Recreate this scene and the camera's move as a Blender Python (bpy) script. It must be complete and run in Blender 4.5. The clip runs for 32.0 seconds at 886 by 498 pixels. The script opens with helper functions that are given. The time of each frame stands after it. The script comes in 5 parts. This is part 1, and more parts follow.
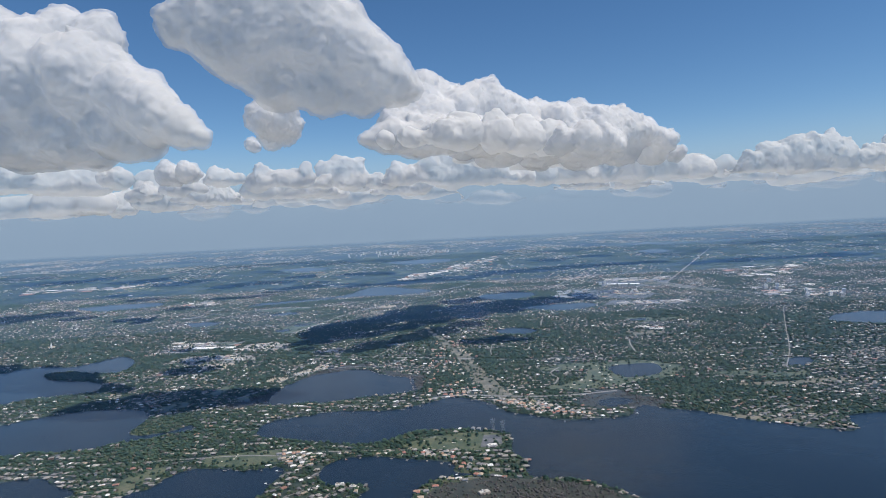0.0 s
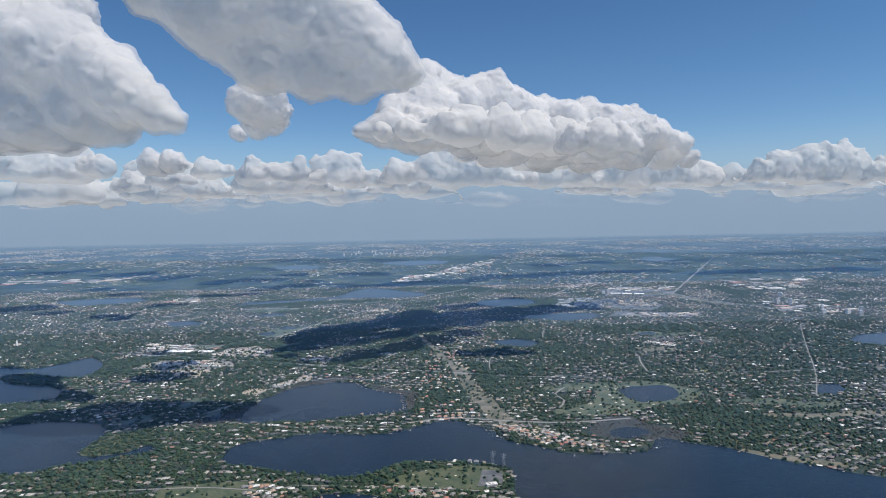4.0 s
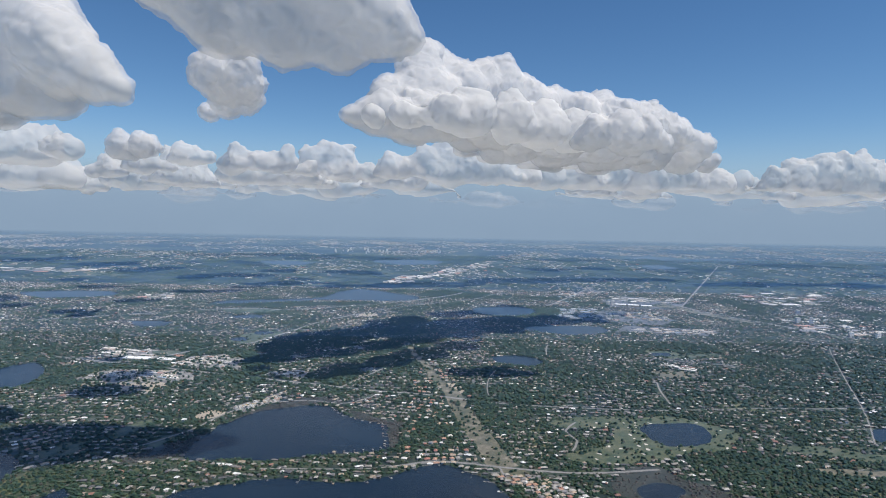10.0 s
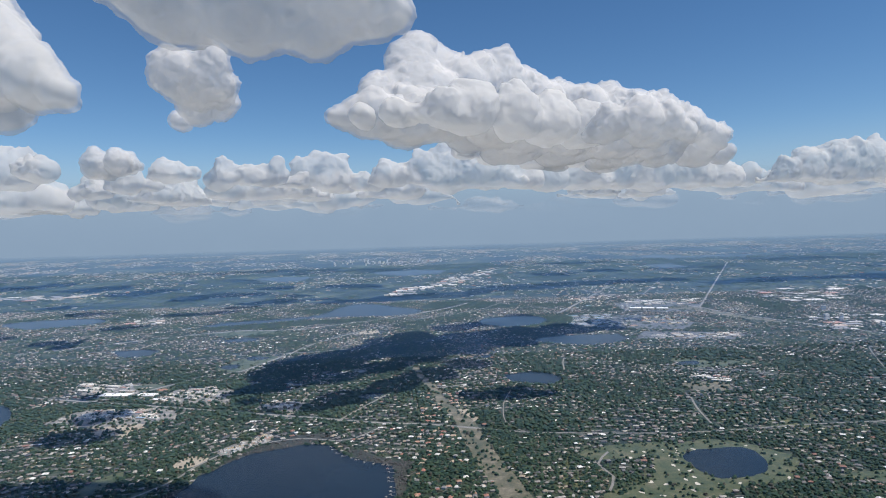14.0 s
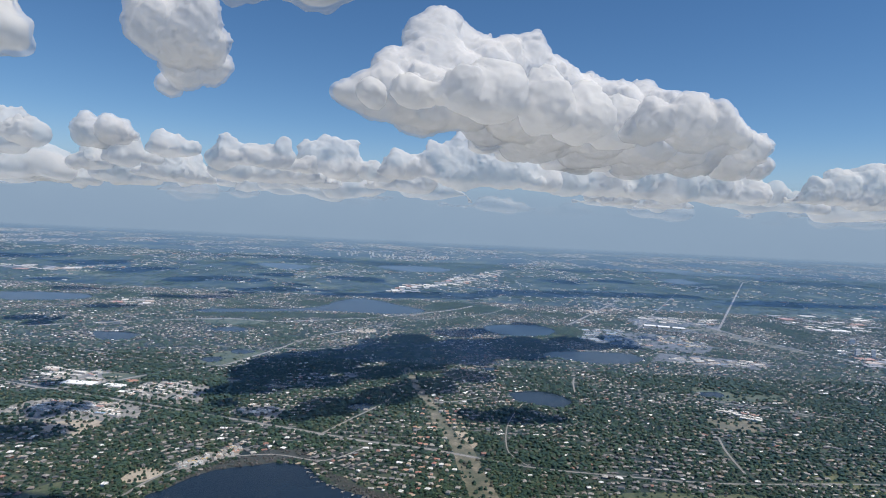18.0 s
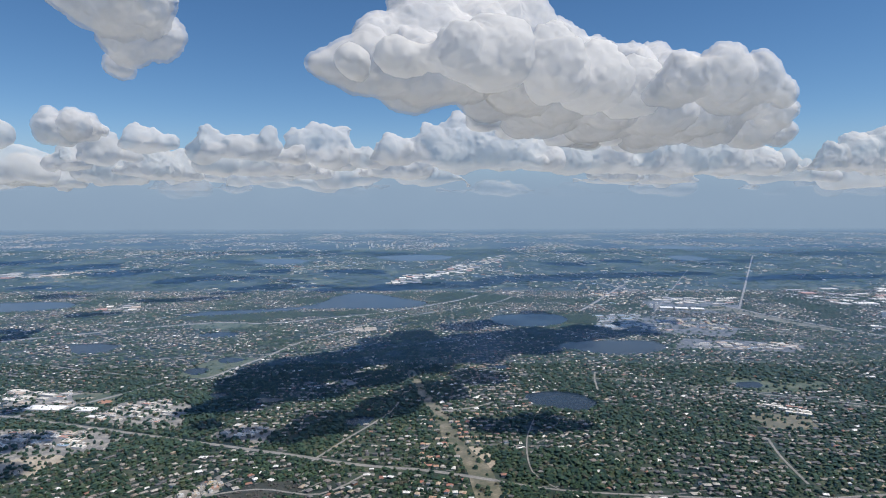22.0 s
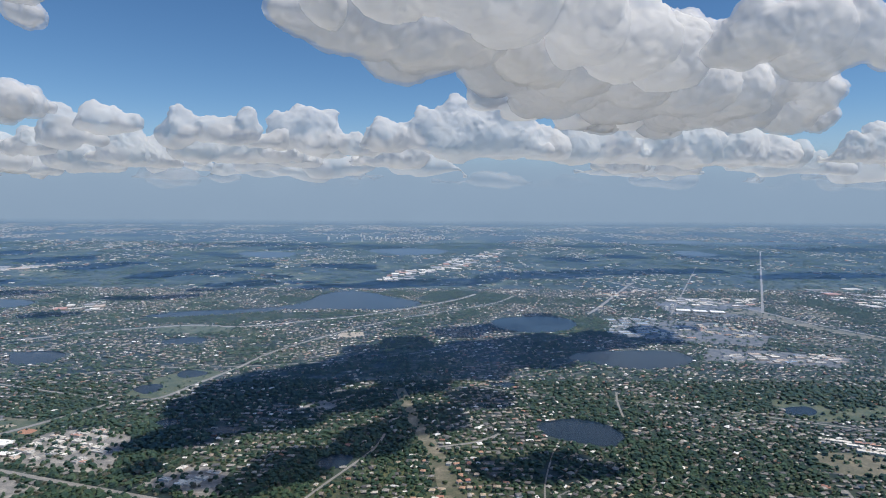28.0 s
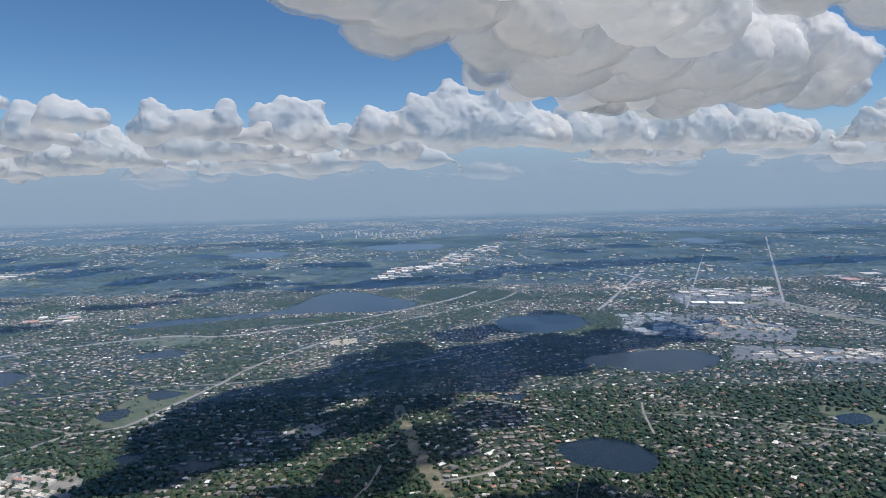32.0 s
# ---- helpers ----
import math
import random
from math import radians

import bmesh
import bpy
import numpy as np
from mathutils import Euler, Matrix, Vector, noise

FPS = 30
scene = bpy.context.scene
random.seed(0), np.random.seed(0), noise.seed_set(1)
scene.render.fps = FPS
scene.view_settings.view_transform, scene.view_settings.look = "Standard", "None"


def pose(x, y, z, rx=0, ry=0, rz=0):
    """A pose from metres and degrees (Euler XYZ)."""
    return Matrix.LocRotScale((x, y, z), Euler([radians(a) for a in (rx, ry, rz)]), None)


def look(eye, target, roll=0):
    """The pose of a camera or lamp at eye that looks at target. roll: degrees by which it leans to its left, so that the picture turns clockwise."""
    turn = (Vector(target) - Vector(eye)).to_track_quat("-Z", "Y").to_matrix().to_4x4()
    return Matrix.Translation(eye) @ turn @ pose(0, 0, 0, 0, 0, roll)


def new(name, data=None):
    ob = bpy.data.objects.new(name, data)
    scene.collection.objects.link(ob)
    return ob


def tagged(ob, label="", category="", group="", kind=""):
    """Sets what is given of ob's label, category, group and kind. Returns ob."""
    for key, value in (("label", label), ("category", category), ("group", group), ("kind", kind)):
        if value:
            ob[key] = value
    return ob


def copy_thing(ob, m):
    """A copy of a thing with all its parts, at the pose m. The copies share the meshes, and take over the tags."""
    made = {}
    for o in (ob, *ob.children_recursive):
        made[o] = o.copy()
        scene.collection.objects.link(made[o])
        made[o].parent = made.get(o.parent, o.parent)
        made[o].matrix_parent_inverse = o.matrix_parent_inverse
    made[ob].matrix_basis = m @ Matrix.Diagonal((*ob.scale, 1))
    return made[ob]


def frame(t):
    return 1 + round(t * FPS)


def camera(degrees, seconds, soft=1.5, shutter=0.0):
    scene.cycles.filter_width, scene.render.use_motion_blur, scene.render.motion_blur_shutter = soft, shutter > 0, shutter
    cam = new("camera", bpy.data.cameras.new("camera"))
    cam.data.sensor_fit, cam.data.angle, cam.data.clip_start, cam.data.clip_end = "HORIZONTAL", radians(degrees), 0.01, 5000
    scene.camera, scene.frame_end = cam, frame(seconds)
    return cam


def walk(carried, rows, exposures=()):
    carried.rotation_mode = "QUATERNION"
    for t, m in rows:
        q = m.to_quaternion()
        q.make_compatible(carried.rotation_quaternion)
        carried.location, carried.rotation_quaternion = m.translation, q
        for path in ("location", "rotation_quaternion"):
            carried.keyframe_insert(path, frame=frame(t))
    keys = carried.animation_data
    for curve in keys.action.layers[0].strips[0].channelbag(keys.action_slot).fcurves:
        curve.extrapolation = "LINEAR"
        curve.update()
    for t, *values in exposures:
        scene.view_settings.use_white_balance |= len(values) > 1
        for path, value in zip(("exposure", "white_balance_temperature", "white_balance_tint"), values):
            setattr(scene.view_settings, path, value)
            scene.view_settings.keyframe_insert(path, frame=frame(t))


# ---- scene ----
cam = camera(71.4, 32.0, soft=1.0)
METRES, EYE, TILT, LEAN, TURN = 461.5, 150.0, 0.0, 0.0, 0.0
ROWS = [
    (0.0, 0.0, 0.0, 0.0, -0.13, -2.67, 2.81),
    (0.5, -0.0004, 0.0146, 0.0003, -0.34, -2.64, 2.52),
    (1.0, -0.0005, 0.0293, 0.0006, -0.52, -2.61, 2.31),
    (1.5, -0.0012, 0.0446, 0.0006, -0.62, -2.7, 2.24),
    (2.0, -0.0017, 0.0595, 0.001, -0.57, -2.78, 2.25),
    (2.5, -0.0023, 0.0746, 0.0012, -0.49, -2.76, 2.19),
    (3.0, -0.0023, 0.0896, 0.0017, -0.39, -2.67, 1.97),
    (3.5, -0.0024, 0.1048, 0.0019, -0.35, -2.6, 1.54),
    (5.5, -0.0025, 0.1645, 0.0027, -0.43, -2.79, -0.41),
    (6.0, -0.0027, 0.1794, 0.0033, -0.48, -2.75, -0.71),
    (6.5, -0.003, 0.1945, 0.0037, -0.52, -2.64, -1.0),
    (7.0, -0.0029, 0.2097, 0.0042, -0.5, -2.55, -1.19),
    (7.5, -0.0032, 0.2245, 0.0047, -0.54, -2.49, -1.43),
    (8.0, -0.0032, 0.2399, 0.0049, -0.56, -2.52, -1.51),
    (8.5, -0.0032, 0.2549, 0.0049, -0.62, -2.6, -1.47),
    (9.0, -0.0037, 0.2701, 0.0055, -0.65, -2.69, -1.35),
    (9.5, -0.0041, 0.2854, 0.0056, -0.71, -2.72, -1.22),
    (10.0, -0.0042, 0.3005, 0.0059, -0.76, -2.78, -1.06),
    (10.5, -0.0045, 0.3163, 0.006, -0.82, -2.86, -0.92),
    (11.0, -0.0048, 0.3313, 0.006, -0.94, -2.92, -0.6),
    (11.5, -0.0053, 0.3471, 0.0061, -1.08, -2.97, 0.24),
    (12.0, -0.0061, 0.3627, 0.0057, -1.18, -2.84, 1.37),
    (12.5, -0.0067, 0.378, 0.0058, -1.2, -2.55, 2.17),
    (13.0, -0.0072, 0.3934, 0.006, -1.11, -2.27, 2.32),
    (13.5, -0.0072, 0.4093, 0.0063, -0.94, -2.13, 2.06),
    (14.0, -0.0074, 0.4247, 0.0063, -0.82, -2.07, 1.64),
    (14.5, -0.0076, 0.4401, 0.0064, -0.78, -2.06, 1.38),
    (16.5, -0.0086, 0.5055, 0.0058, -0.05, -2.34, -0.17),
    (17.0, -0.0086, 0.521, 0.0067, 0.04, -2.35, -1.08),
    (17.5, -0.0084, 0.5367, 0.007, 0.06, -2.32, -2.05),
    (18.0, -0.0085, 0.5519, 0.0076, 0.01, -2.36, -2.65),
    (18.5, -0.0086, 0.5686, 0.0078, -0.03, -2.48, -2.58),
    (19.0, -0.0089, 0.5846, 0.0081, -0.14, -2.66, -2.07),
    (19.5, -0.0092, 0.6006, 0.0077, -0.26, -2.74, -1.37),
    (20.0, -0.0099, 0.6167, 0.0081, -0.34, -2.81, -0.63),
    (20.5, -0.0103, 0.632, 0.0082, -0.31, -2.93, -0.1),
    (21.0, -0.0107, 0.6489, 0.0082, -0.22, -3.21, 0.14),
    (21.5, -0.0109, 0.6653, 0.0082, -0.15, -3.51, 0.11),
    (22.0, -0.011, 0.6814, 0.0084, -0.13, -3.64, 0.13),
    (22.5, -0.0112, 0.6972, 0.0085, -0.19, -3.62, 0.45),
    (23.0, -0.0115, 0.7135, 0.0084, -0.19, -3.59, 0.83),
    (23.5, -0.0118, 0.7297, 0.0087, -0.15, -3.6, 0.93),
    (24.0, -0.0119, 0.7455, 0.009, -0.15, -3.6, 0.73),
    (24.5, -0.0118, 0.7615, 0.0093, -0.24, -3.62, 0.4),
    (25.0, -0.012, 0.777, 0.0095, -0.4, -3.73, 0.28),
    (25.5, -0.012, 0.7937, 0.0093, -0.53, -3.83, 0.5),
    (27.5, -0.0142, 0.857, 0.007, -0.66, -4.16, 0.4),
    (28.0, -0.014, 0.8726, 0.007, -0.6, -4.4, -0.32),
    (28.5, -0.0138, 0.8884, 0.0069, -0.6, -4.5, -1.08),
    (29.0, -0.0139, 0.904, 0.0069, -0.69, -4.54, -1.41),
    (29.5, -0.0141, 0.9206, 0.0062, -0.79, -4.71, -1.32),
    (30.0, -0.0142, 0.9361, 0.0058, -0.9, -4.98, -1.06),
    (30.5, -0.0143, 0.952, 0.0055, -0.98, -5.15, -0.59),
    (31.0, -0.0145, 0.9672, 0.0052, -1.08, -5.07, 0.1),
    (31.5, -0.0149, 0.9841, 0.0041, -1.12, -4.98, 0.86),
    (32.0, -0.0152, 0.9995, 0.0039, -1.07, -5.0, 1.44),
]
walk(cam, [(t, pose(0, 0, EYE, TILT, LEAN, TURN) @ pose(METRES * x, METRES * y, METRES * z, 90 + pitch, roll, yaw)) for t, x, y, z, yaw, pitch, roll in ROWS])

# ---- world and sun ----
SUN_WAY = Vector((115.0, -55.0, 240.0)).normalized()      # towards the sun
world = bpy.data.worlds.new("sky")
scene.world = world
world.use_nodes = True
wn, wl = world.node_tree.nodes, world.node_tree.links
wn.clear()
sky = wn.new("ShaderNodeTexSky")
sky.sky_type = "NISHITA"
sky.sun_disc = False
sky.sun_elevation = math.asin(SUN_WAY.z)
sky.sun_rotation = math.atan2(SUN_WAY.x, SUN_WAY.y)
sky.altitude, sky.air_density, sky.dust_density, sky.ozone_density = 1800, 1.0, 0.04, 2.7
sky_bg = wn.new("ShaderNodeBackground")
sky_bg.inputs["Strength"].default_value = 0.102
haze_bg = wn.new("ShaderNodeBackground")
haze_bg.inputs["Color"].default_value = (0.265, 0.36, 0.48, 1)
haze_bg.inputs["Strength"].default_value = 1.17
geo = wn.new("ShaderNodeTexCoord")
sep = wn.new("ShaderNodeSeparateXYZ")
band = wn.new("ShaderNodeMapRange")
band.interpolation_type = "SMOOTHERSTEP"
for key, value in (("From Min", -0.01), ("From Max", 0.16), ("To Min", 0.97), ("To Max", 0.0)):
    band.inputs[key].default_value = value
sky_mix = wn.new("ShaderNodeMixShader")
sky_out = wn.new("ShaderNodeOutputWorld")
wl.new(geo.outputs["Generated"], sep.inputs[0])
wl.new(sep.outputs["Z"], band.inputs["Value"])
clear = wn.new("ShaderNodeHueSaturation")
clear.inputs["Saturation"].default_value = 1.2
wl.new(sky.outputs[0], clear.inputs["Color"])
wl.new(clear.outputs[0], sky_bg.inputs["Color"])
wl.new(band.outputs[0], sky_mix.inputs[0])
wl.new(sky_bg.outputs[0], sky_mix.inputs[1])
wl.new(haze_bg.outputs[0], sky_mix.inputs[2])
plain_bg = wn.new("ShaderNodeBackground")                 # the far plain below the horizon
plain_bg.inputs["Color"].default_value = (0.222, 0.312, 0.425, 1)
fall = wn.new("ShaderNodeMapRange")
fall.interpolation_type = "SMOOTHSTEP"
for key, value in (("From Min", -0.03), ("From Max", 0.03), ("To Min", 1.0), ("To Max", 0.0)):
    fall.inputs[key].default_value = value
plain_mix = wn.new("ShaderNodeMixShader")
wl.new(sep.outputs["Z"], fall.inputs["Value"])
wl.new(fall.outputs[0], plain_mix.inputs[0])
wl.new(sky_mix.outputs[0], plain_mix.inputs[1])
wl.new(plain_bg.outputs[0], plain_mix.inputs[2])
wl.new(plain_mix.outputs[0], sky_out.inputs[0])

sun_data = bpy.data.lights.new("sun", "SUN")
sun_data.energy, sun_data.angle, sun_data.color = 4.25, radians(1.2), (1.0, 0.935, 0.845)
sun = new("sun", sun_data)
sun.matrix_world = look(SUN_WAY * 900, (0, 0, 0))
scene.view_settings.exposure = 0.0


# ---- materials ----
def material(name):
    m = bpy.data.materials.new(name)
    m.use_nodes = True
    m.node_tree.nodes.clear()
    return m, m.node_tree.nodes, m.node_tree.links


def noise_ramp(n, l, where, scale, stops, detail=6.0, rough=0.6):
    tex = n.new("ShaderNodeTexNoise")
    tex.inputs["Scale"].default_value, tex.inputs["Detail"].default_value, tex.inputs["Roughness"].default_value = scale, detail, rough
    l.new(where, tex.inputs["Vector"])
    ramp = n.new("ShaderNodeValToRGB")
    while len(ramp.color_ramp.elements) < len(stops):
        ramp.color_ramp.elements.new(0.5)
    for e, (p, c) in zip(ramp.color_ramp.elements, stops):
        e.position, e.color = p, (*c, 1)
    l.new(tex.outputs["Fac"], ramp.inputs[0])
    return ramp.outputs[0]


def mixed(n, l, fac, a, b, mode="MIX"):
    mix = n.new("ShaderNodeMix")
    mix.data_type, mix.blend_type = "RGBA", mode
    for socket, value in ((mix.inputs[0], fac), (mix.inputs[6], a), (mix.inputs[7], b)):
        if isinstance(value, (int, float)):
            socket.default_value = value
        elif isinstance(value, tuple):
            socket.default_value = (*value, 1)
        else:
            l.new(value, socket)
    return mix.outputs[2]


# tint and spread of the haze painted onto ground, trees and buildings as sheen
HAZE_TINT, HAZE_ROUGH = (0.42, 0.62, 0.87), 0.38


def hazed_over(m, n, l, colour, ior=0.0):
    """Matt colour plus a pale blue sheen that imitates aerial haze, strongest at grazing sight; ior adds the gloss of
    glass.
    """
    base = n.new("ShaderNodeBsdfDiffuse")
    haze_sheen = n.new("ShaderNodeBsdfSheen")
    haze_sheen.inputs["Color"].default_value = (*HAZE_TINT, 1)
    haze_sheen.inputs["Roughness"].default_value = HAZE_ROUGH
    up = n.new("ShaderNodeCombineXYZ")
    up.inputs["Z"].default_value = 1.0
    l.new(up.outputs[0], haze_sheen.inputs["Normal"])
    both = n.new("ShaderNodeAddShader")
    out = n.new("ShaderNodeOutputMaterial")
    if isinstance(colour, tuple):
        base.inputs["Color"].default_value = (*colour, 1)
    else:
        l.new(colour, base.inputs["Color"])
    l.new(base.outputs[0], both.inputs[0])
    l.new(haze_sheen.outputs[0], both.inputs[1])
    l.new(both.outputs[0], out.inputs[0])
    return m


def place(n):
    return n.new("ShaderNodeNewGeometry").outputs["Position"]


def ground_material():
    m, n, l = material("suburban_ground")
    p = place(n)
    fine = noise_ramp(n, l, p, 0.35, [(0.30, (0.024, 0.038, 0.018)), (0.46, (0.055, 0.074, 0.032)), (0.58, (0.12, 0.12, 0.075)), (0.68, (0.24, 0.22, 0.17))], 8, 0.7)
    mid = noise_ramp(n, l, p, 0.03, [(0.35, (0.02, 0.036, 0.016)), (0.52, (0.05, 0.068, 0.028)), (0.68, (0.10, 0.105, 0.06))], 8, 0.65)
    wide = noise_ramp(n, l, p, 0.005, [(0.38, (0.42, 0.5, 0.5)), (0.52, (0.9, 0.9, 0.85)), (0.64, (1.7, 1.55, 1.3))], 9, 0.62)
    c = mixed(n, l, 0.5, fine, mid)
    c = mixed(n, l, 1.0, c, wide, "MULTIPLY")
    groves = noise_ramp(n, l, p, 0.022, [(0.40, (0.34, 0.37, 0.38)), (0.50, (0.7, 0.7, 0.7)), (0.60, (1.2, 1.1, 1.0)), (0.70, (1.9, 1.7, 1.5))], 9, 0.75)
    c = mixed(n, l, 1.0, c, groves, "MULTIPLY")
    return hazed_over(m, n, l, c)


def patch_material(name, stops, scale, ior=0.0):
    m, n, l = material(name)
    p = place(n)
    a = noise_ramp(n, l, p, scale, stops, 8, 0.65)
    b = noise_ramp(n, l, p, scale * 9, [(0.3, (0.7, 0.7, 0.7)), (0.7, (1.2, 1.2, 1.2))], 4, 0.6)
    return hazed_over(m, n, l, mixed(n, l, 1.0, a, b, "MULTIPLY"), ior)


def island_material(name, colours, scale=1.2, ior=0.0, spread=0.35):
    """A colour of its own for each loose piece of the mesh, with a little weathering."""
    m, n, l = material(name)
    isl = n.new("ShaderNodeNewGeometry")
    ramp = n.new("ShaderNodeValToRGB")
    ramp.color_ramp.interpolation = "CONSTANT"
    while len(ramp.color_ramp.elements) < len(colours):
        ramp.color_ramp.elements.new(0.5)
    total, at = sum(w for w, _ in colours), 0.0
    for e, (w, c) in zip(ramp.color_ramp.elements, colours):
        e.position, e.color = at / total, (*c, 1)
        at += w
    l.new(isl.outputs["Random Per Island"], ramp.inputs[0])
    wear = noise_ramp(n, l, isl.outputs["Position"], scale, [(0.3, (1 - spread,) * 3), (0.7, (1 + spread,) * 3)], 4, 0.6)
    return hazed_over(m, n, l, mixed(n, l, 1.0, ramp.outputs[0], wear, "MULTIPLY"), ior)


def object_material(name, colours, scale=1.2, spread=0.25):
    """As above, with a colour for each object."""
    m, n, l = material(name)
    info = n.new("ShaderNodeObjectInfo")
    ramp = n.new("ShaderNodeValToRGB")
    ramp.color_ramp.interpolation = "CONSTANT"
    while len(ramp.color_ramp.elements) < len(colours):
        ramp.color_ramp.elements.new(0.5)
    total, at = sum(w for w, _ in colours), 0.0
    for e, (w, c) in zip(ramp.color_ramp.elements, colours):
        e.position, e.color = at / total, (*c, 1)
        at += w
    l.new(info.outputs["Random"], ramp.inputs[0])
    wear = noise_ramp(n, l, place(n), scale, [(0.3, (1 - spread,) * 3), (0.7, (1 + spread,) * 3)], 4, 0.6)
    return hazed_over(m, n, l, mixed(n, l, 1.0, ramp.outputs[0], wear, "MULTIPLY"))


def water_material():
    m, n, l = material("lake_water")
    p = place(n)
    c = noise_ramp(n, l, p, 0.012, [(0.3, (0.008, 0.018, 0.032)), (0.7, (0.012, 0.025, 0.042))], 4, 0.5)
    b = n.new("ShaderNodeBsdfPrincipled")
    l.new(c, b.inputs["Base Color"])
    b.inputs["Roughness"].default_value = 0.27
    b.inputs["IOR"].default_value = 1.33
    ripple = n.new("ShaderNodeTexNoise")
    ripple.inputs["Scale"].default_value, ripple.inputs["Detail"].default_value = 0.6, 6
    l.new(p, ripple.inputs["Vector"])
    bump = n.new("ShaderNodeBump")
    bump.inputs["Strength"].default_value, bump.inputs["Distance"].default_value = 0.08, 0.2
    l.new(ripple.outputs["Fac"], bump.inputs["Height"])
    l.new(bump.outputs[0], b.inputs["Normal"])
    # grey-blue sheen painted over the water in place of distance haze
    haze_sheen = n.new("ShaderNodeBsdfSheen")
    haze_sheen.inputs["Color"].default_value = (0.40, 0.50, 0.62, 1)
    haze_sheen.inputs["Roughness"].default_value = 0.25
    both = n.new("ShaderNodeAddShader")
    out = n.new("ShaderNodeOutputMaterial")
    l.new(b.outputs[0], both.inputs[0])
    l.new(haze_sheen.outputs[0], both.inputs[1])
    l.new(both.outputs[0], out.inputs[0])
    return m


def cloud_material(name, thin=0.0, torn=0.0):
    """Bright vapour that scatters light both ways; thin: the share of sight that passes each skin of it; torn: the size of the rents in it."""
    m, n, l = material(name)
    a, b, gap = n.new("ShaderNodeBsdfDiffuse"), n.new("ShaderNodeBsdfTranslucent"), n.new("ShaderNodeBsdfTransparent")
    a.inputs["Color"].default_value = (0.99, 0.975, 0.96, 1)
    b.inputs["Color"].default_value = (0.98, 0.98, 0.98, 1)
    soft, bent, unit = n.new("ShaderNodeAttribute"), n.new("ShaderNodeMix"), n.new("ShaderNodeVectorMath")
    soft.attribute_name = "soft_normal"                   # light wanders inside a cloud and blurs its small relief
    bent.data_type, unit.operation = "VECTOR", "NORMALIZE"
    bent.inputs[0].default_value = 0.35
    l.new(n.new("ShaderNodeNewGeometry").outputs["Normal"], bent.inputs[4])
    l.new(soft.outputs["Vector"], bent.inputs[5])
    l.new(bent.outputs[1], unit.inputs[0])
    curl, bump = n.new("ShaderNodeTexNoise"), n.new("ShaderNodeBump")
    curl.inputs["Scale"].default_value, curl.inputs["Detail"].default_value, curl.inputs["Roughness"].default_value = 0.2, 6, 0.55
    bump.inputs["Strength"].default_value, bump.inputs["Distance"].default_value = 0.3, 2.2
    l.new(place(n), curl.inputs["Vector"])
    l.new(curl.outputs["Fac"], bump.inputs["Height"])
    l.new(unit.outputs[0], bump.inputs["Normal"])
    l.new(bump.outputs[0], a.inputs["Normal"])
    l.new(unit.outputs[0], b.inputs["Normal"])
    mix, see = n.new("ShaderNodeMixShader"), n.new("ShaderNodeMixShader")
    mix.inputs[0].default_value = 0.53
    see.inputs[0].default_value = thin
    if torn:
        rents = noise_ramp(n, l, place(n), 1.0 / torn, [(0.42, (thin,) * 3), (0.62, (1, 1, 1))], 5, 0.5)
        l.new(rents, see.inputs[0])
    out = n.new("ShaderNodeOutputMaterial")
    l.new(a.outputs[0], mix.inputs[1])
    l.new(b.outputs[0], mix.inputs[2])
    l.new(mix.outputs[0], see.inputs[1])
    l.new(gap.outputs[0], see.inputs[2])
    l.new((see if thin else mix).outputs[0], out.inputs[0])
    return m


ROOFS = [(5, (0.273, 0.251, 0.22)), (4, (0.176, 0.163, 0.15)), (3, (0.106, 0.0986, 0.0924)), (1.8, (0.387, 0.361, 0.317)), (2.2, (0.211, 0.176, 0.145)), (0.6, (0.264, 0.141, 0.0968)), (1.5, (0.317, 0.255, 0.185)), (1.5, (0.68, 0.67, 0.64))]
SHEDS = [(3.5, (0.60, 0.56, 0.49)), (4, (0.46, 0.43, 0.38)), (3, (0.26, 0.25, 0.24)), (1.5, (0.45, 0.36, 0.28)), (1.5, (0.68, 0.645, 0.58)), (0.7, (0.40, 0.22, 0.15)), (0.5, (0.25, 0.33, 0.42))]
LEAVES = [(3, (0.0272, 0.0496, 0.0192)), (3, (0.0384, 0.064, 0.0232)), (2, (0.0528, 0.0768, 0.0288)), (2, (0.0192, 0.0376, 0.0152)), (1, (0.068, 0.0816, 0.0336)), (0.6, (0.08, 0.072, 0.04))]
BARE = [(2, (0.10, 0.088, 0.075)), (2, (0.075, 0.068, 0.058)), (1, (0.055, 0.062, 0.04))]
GROUND = ground_material()
WATER = water_material()
CLOUD = cloud_material("cloud_vapour", 0.3)
BANK_CLOUD = cloud_material("bank_vapour", 0.44)
SHELL = cloud_material("cloud_edge_mist", 0.68)
PALE_CLOUD = cloud_material("thin_high_cloud", 0.38)
FAR_CLOUD = cloud_material("thin_far_cloud", 0.62)
SCRAP = cloud_material("scrap_vapour", 0.45)
HAZE_CLOUD = cloud_material("thin_haze_cloud", 0.78)
CANOPY = island_material("tree_canopy", LEAVES, 0.9, spread=0.4)
BARE_WOOD = island_material("bare_swamp_trees", BARE, 0.9, spread=0.4)
ROOF_MIX = island_material("house_roofs", ROOFS, 0.8)
SHED_MIX = island_material("flat_roofs", SHEDS, 0.25)
GRASS = patch_material("mown_grass", [(0.3, (0.0405, 0.0594, 0.0216)), (0.46, (0.0765, 0.09, 0.0342)), (0.58, (0.108, 0.113, 0.0495)), (0.7, (0.153, 0.14, 0.081))], 0.09)
